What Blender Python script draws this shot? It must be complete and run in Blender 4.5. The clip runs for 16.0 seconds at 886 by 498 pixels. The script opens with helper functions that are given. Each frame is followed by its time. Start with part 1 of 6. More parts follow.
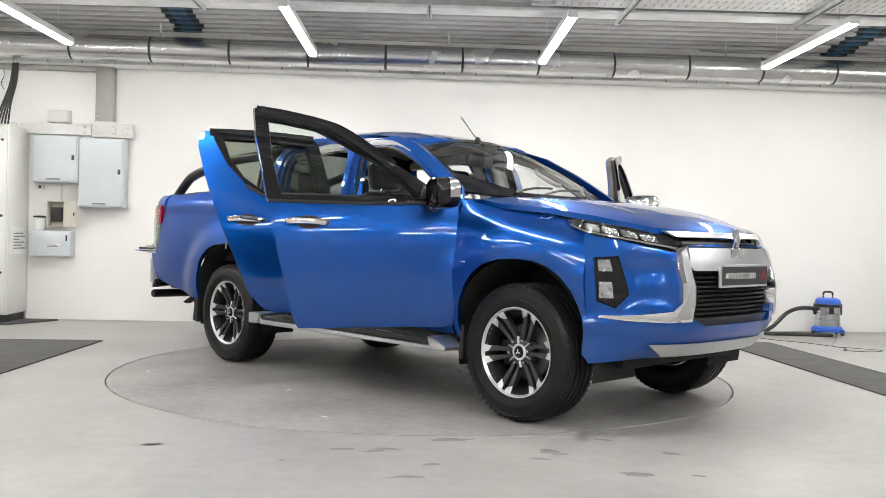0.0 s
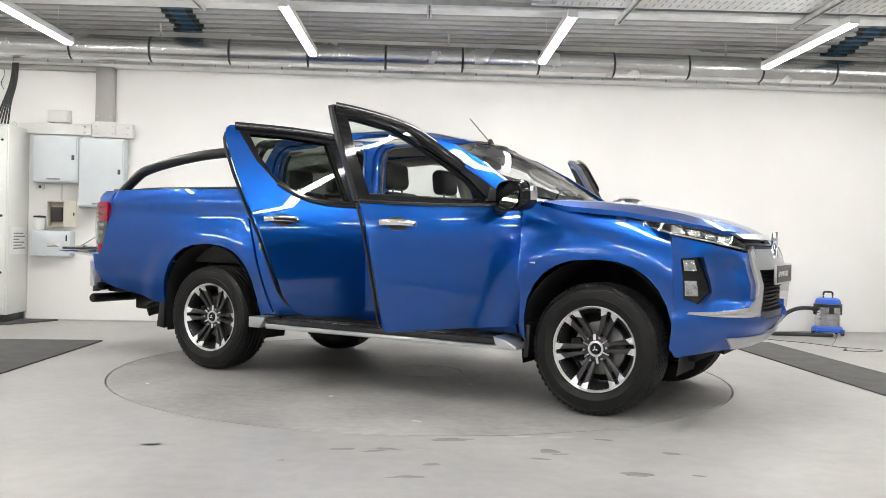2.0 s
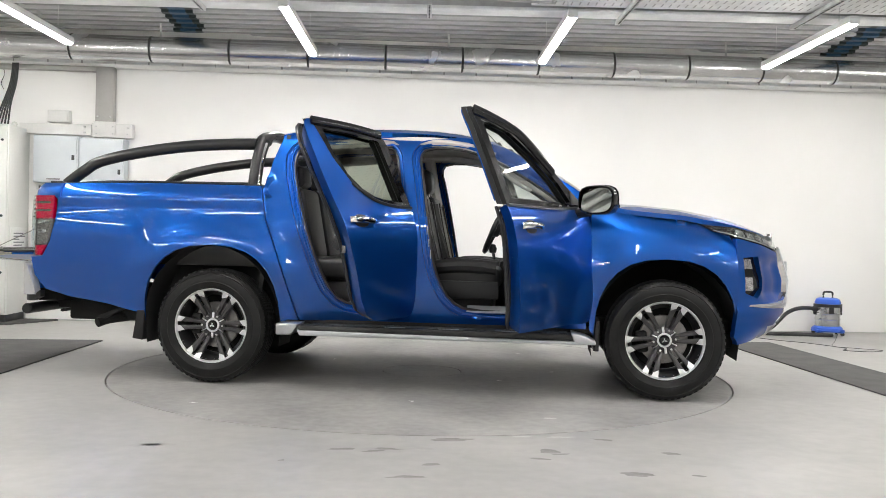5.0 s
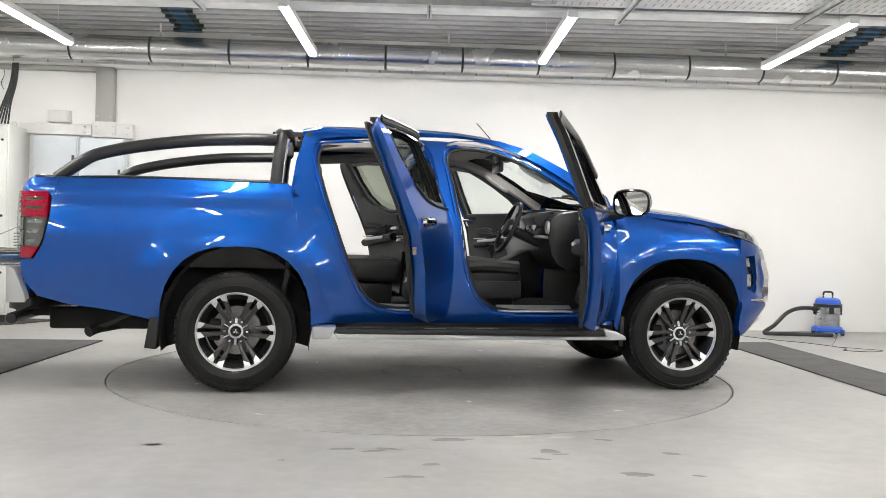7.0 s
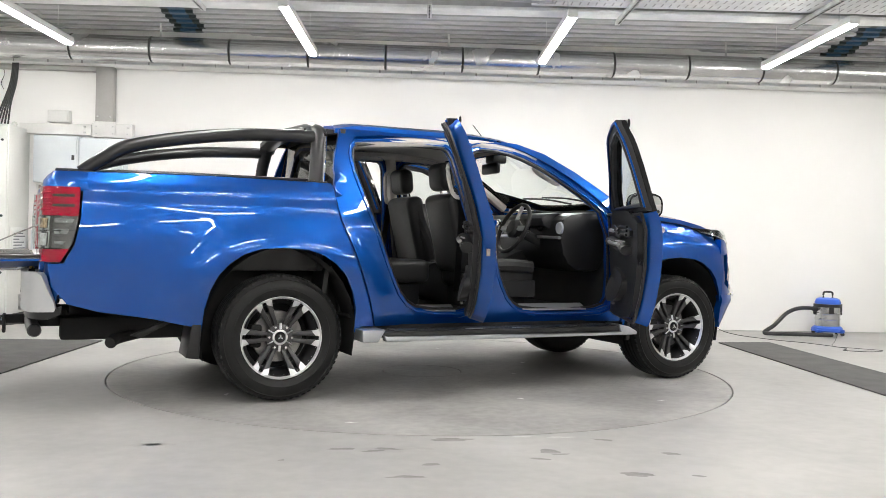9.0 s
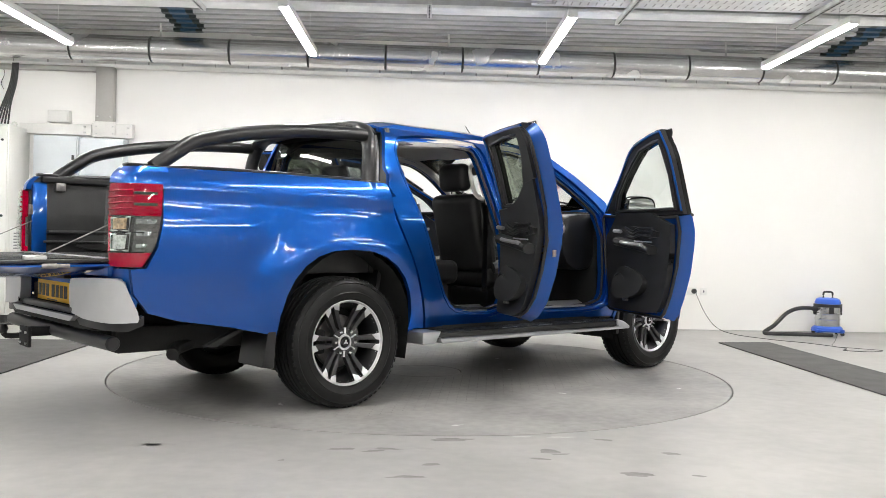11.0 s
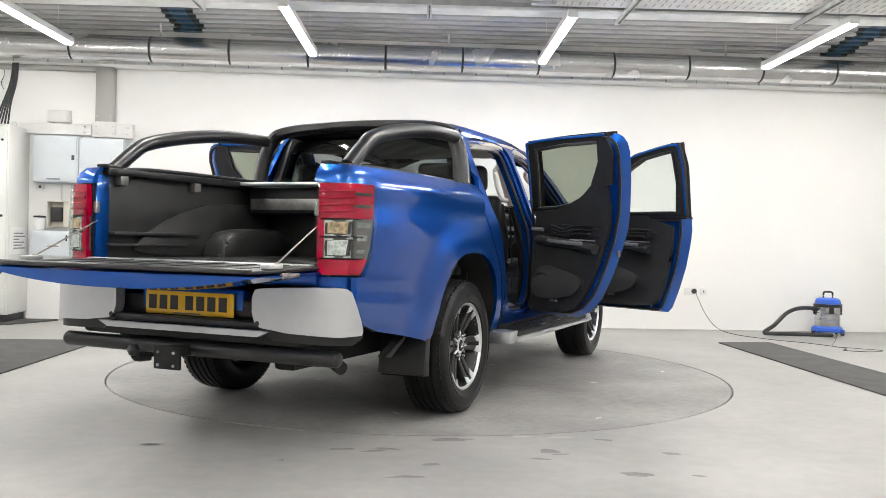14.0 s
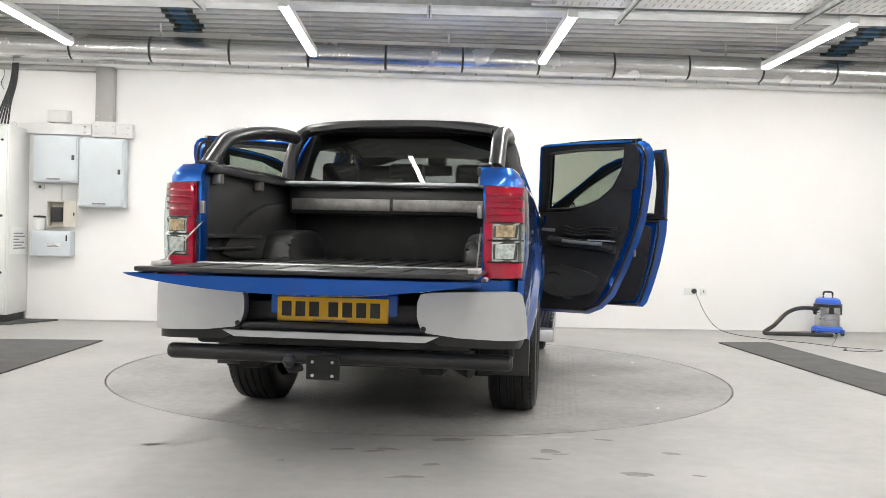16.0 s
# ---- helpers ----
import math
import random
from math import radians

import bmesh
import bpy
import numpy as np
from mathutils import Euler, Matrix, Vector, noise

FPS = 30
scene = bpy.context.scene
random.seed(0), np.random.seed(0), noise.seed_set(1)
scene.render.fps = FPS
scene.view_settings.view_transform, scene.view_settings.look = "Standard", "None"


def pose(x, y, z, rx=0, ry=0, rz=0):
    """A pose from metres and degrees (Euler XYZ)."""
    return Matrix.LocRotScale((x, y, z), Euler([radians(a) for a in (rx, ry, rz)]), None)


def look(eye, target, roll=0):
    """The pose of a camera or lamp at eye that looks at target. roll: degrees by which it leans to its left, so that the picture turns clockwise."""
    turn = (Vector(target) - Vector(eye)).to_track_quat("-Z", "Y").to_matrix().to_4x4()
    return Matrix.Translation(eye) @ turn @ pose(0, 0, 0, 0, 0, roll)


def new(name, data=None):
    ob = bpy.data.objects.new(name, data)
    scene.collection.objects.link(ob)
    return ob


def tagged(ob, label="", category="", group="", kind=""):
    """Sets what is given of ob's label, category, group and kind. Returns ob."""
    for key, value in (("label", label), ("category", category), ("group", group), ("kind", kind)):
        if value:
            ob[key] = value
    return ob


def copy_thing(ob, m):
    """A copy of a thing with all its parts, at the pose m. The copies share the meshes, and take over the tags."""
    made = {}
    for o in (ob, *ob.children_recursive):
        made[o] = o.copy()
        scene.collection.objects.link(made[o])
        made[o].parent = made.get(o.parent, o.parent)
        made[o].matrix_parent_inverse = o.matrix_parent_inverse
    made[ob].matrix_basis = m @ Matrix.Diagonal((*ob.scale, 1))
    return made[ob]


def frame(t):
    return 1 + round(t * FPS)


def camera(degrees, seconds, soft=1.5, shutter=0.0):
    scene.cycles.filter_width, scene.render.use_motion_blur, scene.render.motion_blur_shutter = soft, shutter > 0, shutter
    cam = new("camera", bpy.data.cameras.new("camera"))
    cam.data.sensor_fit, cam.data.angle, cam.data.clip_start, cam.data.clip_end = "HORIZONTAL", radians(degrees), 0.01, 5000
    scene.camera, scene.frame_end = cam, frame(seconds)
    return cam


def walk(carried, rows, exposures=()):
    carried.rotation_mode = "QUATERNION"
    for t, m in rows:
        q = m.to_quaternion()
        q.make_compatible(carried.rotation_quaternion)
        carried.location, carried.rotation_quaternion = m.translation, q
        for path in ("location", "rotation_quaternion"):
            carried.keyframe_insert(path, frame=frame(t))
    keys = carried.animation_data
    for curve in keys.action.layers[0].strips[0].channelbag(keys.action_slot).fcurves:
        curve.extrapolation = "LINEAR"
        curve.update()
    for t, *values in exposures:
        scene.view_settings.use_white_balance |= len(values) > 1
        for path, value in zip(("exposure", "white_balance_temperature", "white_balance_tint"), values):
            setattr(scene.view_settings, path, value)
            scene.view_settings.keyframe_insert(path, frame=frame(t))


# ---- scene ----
CLIP = 16.0
cam = camera(52.54, CLIP, 0.7)
EYE = (0.0, -6.774, 1.0076)
AIM = (EYE[0] + 0.020776, EYE[1] + 0.999719, EYE[2] - 0.011404)
walk(cam, [(0.0, look(EYE, AIM, 1.254)), (CLIP, look(EYE, AIM, 1.254))], [(0.0, -0.03), (4.0, -0.05), (6.5, -0.05), (9.0, 0.07), (CLIP, 0.08)])

# ---- light: only the tubes on the ceiling give light, the world beyond the walls is dim ----
world = bpy.data.worlds.new("world")
scene.world = world
world.use_nodes = True
world.node_tree.nodes["Background"].inputs[0].default_value = (0.8, 0.9, 1.0, 1)
world.node_tree.nodes["Background"].inputs[1].default_value = 0.05
TUBE_GLOW = 88.0


# ---- materials ----
def mat(name, color, rough=0.5, metal=0.0, var=0.0, scale=4.0, fine=60.0, bump=0.0, coat=0.0, rvar=0.0, dark=None, cell=False, spec=0.5):
    """A principled material with variation at two scales, patchy (scale) and grainy (fine)."""
    m = bpy.data.materials.new(name)
    m.use_nodes = True
    nt = m.node_tree
    b = nt.nodes["Principled BSDF"]
    b.inputs["Base Color"].default_value = (*color, 1)
    b.inputs["Roughness"].default_value = rough
    b.inputs["Metallic"].default_value = metal
    b.inputs["Specular IOR Level"].default_value = spec
    if coat:
        b.inputs["Coat Weight"].default_value = coat
        b.inputs["Coat Roughness"].default_value = 0.02
    if var or bump or rvar:
        tc = nt.nodes.new("ShaderNodeTexCoord")
        big = nt.nodes.new("ShaderNodeTexNoise")
        big.inputs["Scale"].default_value = scale
        big.inputs["Detail"].default_value = 5
        nt.links.new(tc.outputs["Object"], big.inputs["Vector"])
        small = nt.nodes.new("ShaderNodeTexVoronoi" if cell else "ShaderNodeTexNoise")
        small.inputs["Scale"].default_value = fine
        nt.links.new(tc.outputs["Object"], small.inputs["Vector"])
        if var:
            mix = nt.nodes.new("ShaderNodeMix")
            mix.data_type = "RGBA"
            dk = dark or tuple(c * (1 - var) for c in color)
            mix.inputs[6].default_value = (*dk, 1)
            mix.inputs[7].default_value = (*[min(1, c * (1 + var * 0.3)) for c in color], 1)
            add = nt.nodes.new("ShaderNodeMath")
            add.operation = "MULTIPLY_ADD"
            add.inputs[1].default_value = 0.35
            nt.links.new(small.outputs[0], add.inputs[0])
            nt.links.new(big.outputs[0], add.inputs[2])
            ramp = nt.nodes.new("ShaderNodeMapRange")
            ramp.inputs[1].default_value, ramp.inputs[2].default_value = 0.45, 0.85
            nt.links.new(add.outputs[0], ramp.inputs[0])
            nt.links.new(ramp.outputs[0], mix.inputs[0])
            nt.links.new(mix.outputs[2], b.inputs["Base Color"])
        if rvar:
            rr = nt.nodes.new("ShaderNodeMapRange")
            rr.inputs[1].default_value, rr.inputs[2].default_value = 0.3, 0.7
            rr.inputs[3].default_value, rr.inputs[4].default_value = max(0.02, rough - rvar), min(1, rough + rvar)
            nt.links.new(big.outputs[0], rr.inputs[0])
            nt.links.new(rr.outputs[0], b.inputs["Roughness"])
        if bump:
            bp = nt.nodes.new("ShaderNodeBump")
            bp.inputs["Strength"].default_value = bump
            bp.inputs["Distance"].default_value = 0.004
            nt.links.new(small.outputs[0], bp.inputs["Height"])
            nt.links.new(bp.outputs[0], b.inputs["Normal"])
    return m


def glow(name, color, strength):
    m = mat(name, color, 0.4)
    b = m.node_tree.nodes["Principled BSDF"]
    b.inputs["Emission Color"].default_value = (*color, 1)
    b.inputs["Emission Strength"].default_value = strength
    return m


def glass(name, color, alpha_mix=0.85, rough=0.02):
    """Thin pane: mostly see-through tint with a mirror gloss by Fresnel."""
    m = bpy.data.materials.new(name)
    m.use_nodes = True
    nt = m.node_tree
    nt.nodes.remove(nt.nodes["Principled BSDF"])
    out = nt.nodes["Material Output"]
    tr = nt.nodes.new("ShaderNodeBsdfTransparent")
    tr.inputs[0].default_value = (*color, 1)
    gl = nt.nodes.new("ShaderNodeBsdfGlossy")
    gl.inputs["Roughness"].default_value = rough
    lw = nt.nodes.new("ShaderNodeLayerWeight")
    lw.inputs[0].default_value = 0.5
    pw = nt.nodes.new("ShaderNodeMath")
    pw.operation, pw.inputs[1].default_value = "POWER", 4.0
    fr = nt.nodes.new("ShaderNodeMath")
    fr.operation, fr.inputs[1].default_value, fr.inputs[2].default_value = "MULTIPLY_ADD", 0.8, 0.045
    nt.links.new(lw.outputs["Facing"], pw.inputs[0])
    nt.links.new(pw.outputs[0], fr.inputs[0])
    mx = nt.nodes.new("ShaderNodeMixShader")
    nt.links.new(fr.outputs[0], mx.inputs[0])
    nt.links.new(tr.outputs[0], mx.inputs[1])
    nt.links.new(gl.outputs[0], mx.inputs[2])
    nt.links.new(mx.outputs[0], out.inputs[0])
    return m


M_WALL = mat("white_wall_paint", (0.86, 0.85, 0.83), 0.6, var=0.05, scale=0.7, fine=90, bump=0.08)
M_FLOOR = mat("grey_resin_floor", (0.374, 0.365, 0.352), 0.36, var=0.22, scale=0.9, fine=11, spec=0.22)
M_DISC = mat("grey_painted_steel_plate", (0.362, 0.352, 0.338), 0.45, var=0.34, scale=1.2, fine=16, spec=0.10)
M_STAIN = mat("scuffed_floor_patch", (0.22, 0.21, 0.197), 0.45, var=0.45, scale=9, fine=70)
M_TREAD = mat("worn_tread_steel", (0.27, 0.26, 0.25), 0.5, 0.2, var=0.4, scale=3, fine=50)
M_SMEAR = mat("faint_floor_smear", (0.335, 0.323, 0.308), 0.38, var=0.2, scale=6, fine=40)
M_CHIP = mat("bare_chipped_paint", (0.72, 0.72, 0.70), 0.4, var=0.3, scale=20, fine=90)
M_GAP = mat("dark_gap", (0.015, 0.015, 0.015), 0.8)
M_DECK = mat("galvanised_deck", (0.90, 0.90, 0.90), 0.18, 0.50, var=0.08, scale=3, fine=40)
# dark soffit grey: the shade between the ribs is put into this colour
M_SOFFITSHADE = mat("soffit_shade_grey", (0.20, 0.197, 0.192), 0.7, var=0.2, scale=2, fine=30)
M_DUCT = mat("foil_duct", (0.72, 0.72, 0.72), 0.24, 0.95, var=0.12, scale=2.5, fine=18, rvar=0.05, bump=0.2)
M_BAND = mat("black_duct_band", (0.02, 0.02, 0.02), 0.5)
M_STEEL = mat("galvanised_steel", (0.58, 0.58, 0.57), 0.38, 0.7, var=0.2, scale=8, fine=60)
M_TRAY = mat("pale_tray_steel", (0.88, 0.88, 0.86), 0.45, 0.0, var=0.15, scale=6, fine=50)
M_CABINET = mat("light_grey_enamel", (0.70, 0.70, 0.67), 0.42, var=0.08, scale=2, fine=40)
M_BOX = mat("pale_grey_box_paint", (0.60, 0.64, 0.67), 0.38, var=0.06, scale=3, fine=50)
M_GREYTRUNK = mat("grey_trunking_paint", (0.40, 0.39, 0.37), 0.5, var=0.1, scale=3, fine=60)
M_DIMWALL = mat("unseen_wall_grey", (0.42, 0.42, 0.42), 0.7, var=0.06, scale=0.7, fine=90)
M_TRUNK = mat("off_white_trunking", (0.70, 0.69, 0.67), 0.5, var=0.1, scale=3, fine=60)
M_CREAM = mat("cream_plastic", (0.66, 0.63, 0.55), 0.45, var=0.08, scale=6, fine=50)
M_BLACK = mat("black_plastic", (0.022, 0.022, 0.023), 0.45, var=0.3, scale=8, fine=120, bump=0.05)
M_CABLE = mat("black_cable", (0.02, 0.02, 0.02), 0.5)
M_MAT = mat("charcoal_rubber_mat", (0.085, 0.083, 0.08), 0.8, var=0.3, scale=5, fine=160, bump=0.4)
M_BANDEDGE = mat("dark_band_outline", (0.012, 0.022, 0.02), 0.6, var=0.3, scale=9, fine=40)
M_BLUEBAND = mat("blue_painted_band", (0.012, 0.060, 0.125), 0.5, var=0.3, scale=9, fine=40)
M_PAPER = mat("printed_paper", (0.75, 0.75, 0.74), 0.7, var=0.1, scale=9, fine=60)
M_INK = mat("grey_ink", (0.18, 0.18, 0.2), 0.7)
M_WHITE = mat("white_plastic", (0.76, 0.76, 0.74), 0.4, var=0.05, scale=9, fine=60)
M_VACBLUE = mat("blue_plastic", (0.03, 0.12, 0.58), 0.35, var=0.1, scale=9, fine=60)
M_LEAF = mat("green_leaf", (0.06, 0.11, 0.03), 0.5, var=0.4, scale=20, fine=60)
M_GLOW = glow("tube_light", (1.0, 0.985, 0.95), TUBE_GLOW)
M_CHROME = mat("chrome", (0.85, 0.85, 0.86), 0.06, 1.0)
M_SATIN = mat("satin_silver", (0.62, 0.63, 0.65), 0.28, 0.85, var=0.05, scale=9, fine=200)


# ---- mesh helpers ----
def finish(name, bm, material, parent=None, label="", smooth=True, angle=35):
    me = bpy.data.meshes.new(name)
    bmesh.ops.recalc_face_normals(bm, faces=bm.faces)
    for f in bm.faces:
        f.smooth = smooth
    if smooth:
        lim = radians(angle)
        for e in bm.edges:
            if len(e.link_faces) == 2 and e.calc_face_angle(0) > lim:
                e.smooth = False
    bm.to_mesh(me)
    bm.free()
    for mm in (material if isinstance(material, (list, tuple)) else [material]):
        me.materials.append(mm)
    ob = new(name, me)
    if parent is not None:
        ob.parent = parent
    if label:
        ob["label"] = label
    return ob


def part(name, bm, material, parent, label="", smooth=True, angle=35):
    return finish(name, bm, material, parent, label, smooth, angle)


def empty(name, m=None, parent=None):
    ob = new(name)
    ob.empty_display_size = 0.1
    if m is not None:
        ob.matrix_basis = m
    if parent is not None:
        ob.parent = parent
    return ob


def box(x0, x1, y0, y1, z0, z1, bev=0.006, bm=None, seg=2):
    b = bmesh.new()
    bmesh.ops.create_cube(b, size=1)
    for v in b.verts:
        v.co = Vector(((x0 + x1) / 2 + v.co.x * (x1 - x0), (y0 + y1) / 2 + v.co.y * (y1 - y0), (z0 + z1) / 2 + v.co.z * (z1 - z0)))
    if bev:
        bmesh.ops.bevel(b, geom=b.edges[:], offset=bev, segments=seg, affect="EDGES", profile=0.5)
    return join(bm, b)


def join(bm, b):
    if bm is None:
        return b
    me = bpy.data.meshes.new("tmp")
    b.to_mesh(me)
    b.free()
    bm.from_mesh(me)
    bpy.data.meshes.remove(me)
    return bm


def moved(bm, m):
    bmesh.ops.transform(bm, matrix=m, verts=bm.verts)
    return bm


def smooth_path(pts, n=6):
    """Catmull-Rom through pts."""
    P = [Vector(p) for p in pts]
    if n <= 1 or len(P) < 3:
        return P
    out = []
    for i in range(len(P) - 1):
        a, b, c, d = P[max(i - 1, 0)], P[i], P[i + 1], P[min(i + 2, len(P) - 1)]
        for k in range(n):
            s = k / n
            out.append(0.5 * ((2 * b) + (c - a) * s + (2 * a - 5 * b + 4 * c - d) * s * s + (3 * b - a - 3 * c + d) * s ** 3))
    out.append(P[-1])
    return out


def tube(pts, r, n=6, sides=10, bm=None, squash=1.0, up=(0, 0, 1), closed=False, radii=None):
    """A swept tube along a smooth path; squash flattens it along up."""
    path = smooth_path(pts, n)
    b = bmesh.new()
    rings = []
    N = len(path)
    for i, p in enumerate(path):
        t = (path[min(i + 1, N - 1)] - path[max(i - 1, 0)])
        if closed:
            t = path[(i + 1) % N] - path[(i - 1) % N]
        t.normalize()
        u = Vector(up) - t * t.dot(Vector(up))
        if u.length < 1e-3:
            u = Vector((1, 0, 0)) - t * t.x
        u.normalize()
        s = t.cross(u)
        rad = r if radii is None else np.interp(i / max(N - 1, 1), np.linspace(0, 1, len(radii)), radii)
        rings.append([b.verts.new(p + (s * math.cos(2 * math.pi * k / sides) + u * math.sin(2 * math.pi * k / sides) * squash) * rad) for k in range(sides)])
    for i in range(N if closed else N - 1):
        A, B = rings[i], rings[(i + 1) % N]
        for k in range(sides):
            b.faces.new((A[k], A[(k + 1) % sides], B[(k + 1) % sides], B[k]))
    if not closed:
        b.faces.new(rings[0])
        b.faces.new(rings[-1])
    return join(bm, b)


def lathe(profile, n=32, axis="z", bm=None):
    """A solid of revolution of (radius, height) pairs."""
    b = bmesh.new()
    rings = []
    for r, h in profile:
        ring = []
        for k in range(n if r > 1e-5 else 1):
            a = 2 * math.pi * k / n
            c, s = r * math.cos(a), r * math.sin(a)
            ring.append(b.verts.new((c, s, h) if axis == "z" else (c, h, s) if axis == "y" else (h, c, s)))
        rings.append(ring)
    for A, B in zip(rings, rings[1:]):
        if len(A) == 1 and len(B) == 1:
            continue
        for k in range(n):
            j = (k + 1) % n
            if len(A) == 1:
                b.faces.new((A[0], B[j], B[k]))
            elif len(B) == 1:
                b.faces.new((A[k], A[j], B[0]))
            else:
                b.faces.new((A[k], A[j], B[j], B[k]))
    return join(bm, b)


def prism(pts, fn, depth, bev=0.0, bm=None):
    """Outline pts (2D) extruded: fn(u, v, d) gives the place; d runs 0..depth."""
    b = bmesh.new()
    A = [b.verts.new(fn(u, v, 0)) for u, v in pts]
    B = [b.verts.new(fn(u, v, depth)) for u, v in pts]
    b.faces.new(A)
    b.faces.new(B[::-1])
    n = len(pts)
    for i in range(n):
        b.faces.new((A[i], B[i], B[(i + 1) % n], A[(i + 1) % n]))
    bmesh.ops.recalc_face_normals(b, faces=b.faces)
    if bev:
        bmesh.ops.bevel(b, geom=b.edges[:], offset=bev, segments=2, affect="EDGES", profile=0.5)
    return join(bm, b)


def disc_ring(r0, r1, z, n=128):
    b = bmesh.new()
    A = [b.verts.new((r0 * math.cos(2 * math.pi * k / n), r0 * math.sin(2 * math.pi * k / n), z)) for k in range(n)]
    B = [b.verts.new((r1 * math.cos(2 * math.pi * k / n), r1 * math.sin(2 * math.pi * k / n), z)) for k in range(n)]
    for k in range(n):
        b.faces.new((A[k], A[(k + 1) % n], B[(k + 1) % n], B[k]))
    return b


# ---- the hall ----
WALL = Matrix.Translation((0, 3.53, 0)) @ Matrix.Rotation(math.atan(0.0397), 4, "Z")
R_DISC = 2.255
Y_DISC = 0.05
Z_DECK = 3.25
XW, XE, YS = -7.5, 8.5, -10.5


def structure(ob, label, category):
    return tagged(ob, label, category, kind="structure")


def wall_box(name, x0, x1, y0, y1, z0, z1, label, material=None):
    return structure(finish(name, box(x0, x1, y0, y1, z0, z1, 0.0), material or M_WALL), label, "wall")


def build_shell():
    n = 128
    b = bmesh.new()
    inner = [b.verts.new(((R_DISC + 0.006) * math.cos(2 * math.pi * k / n), Y_DISC + (R_DISC + 0.006) * math.sin(2 * math.pi * k / n), 0)) for k in range(n)]
    low = [b.verts.new((v.co.x, v.co.y, -0.12)) for v in inner]
    def rim(a):
        c, s = math.cos(a), math.sin(a)
        k = min((XE + 0.2) / c if c > 1e-6 else (XW - 0.2) / c if c < -1e-6 else 1e9, 4.3 / s if s > 1e-6 else (YS - 0.2) / s if s < -1e-6 else 1e9)
        return (k * c, k * s, 0)
    outer = [b.verts.new(rim(2 * math.pi * k / n)) for k in range(n)]
    for k in range(n):
        j = (k + 1) % n
        b.faces.new((inner[k], inner[j], outer[j], outer[k]))
        b.faces.new((inner[k], low[k], low[j], inner[j]))
    structure(finish("floor", b, M_FLOOR, angle=60), "smooth grey resin floor with scuffs and a round turntable cut", "floor")
    pit = disc_ring(0.001, R_DISC + 0.2, -0.11)
    moved(pit, Matrix.Translation((0, Y_DISC, 0)))
    structure(finish("turntable_pit", pit, M_GAP), "dark pit below the turntable plate", "pit")
    w = structure(finish("wall_north", box(-8, 9, 0, 0.2, -0.05, 3.6, 0), M_WALL), "smooth white painted back wall", "wall")
    w.matrix_basis = WALL
    # unseen walls: their grey is set to darken what the truck's paint reflects
    wall_box("wall_south", XW - 0.2, XE + 0.2, YS - 0.2, YS, 0, 3.6, "unseen wall behind the viewer, greyed to darken reflections", M_DIMWALL)
    wall_box("wall_west", XW - 0.2, XW, YS, 3.9, 0, 3.6, "unseen side wall, greyed to darken reflections", M_DIMWALL)
    wall_box("wall_east", XE, XE + 0.2, YS, 4.2, 0, 3.6, "unseen side wall, greyed to darken reflections", M_DIMWALL)
    sk = structure(finish("baseboard", box(-4.4, 9, -0.012, 0.0, 0.001, 0.012, 0), M_STEEL), "thin grey seal line along the wall foot", "trim")
    sk.matrix_basis = WALL


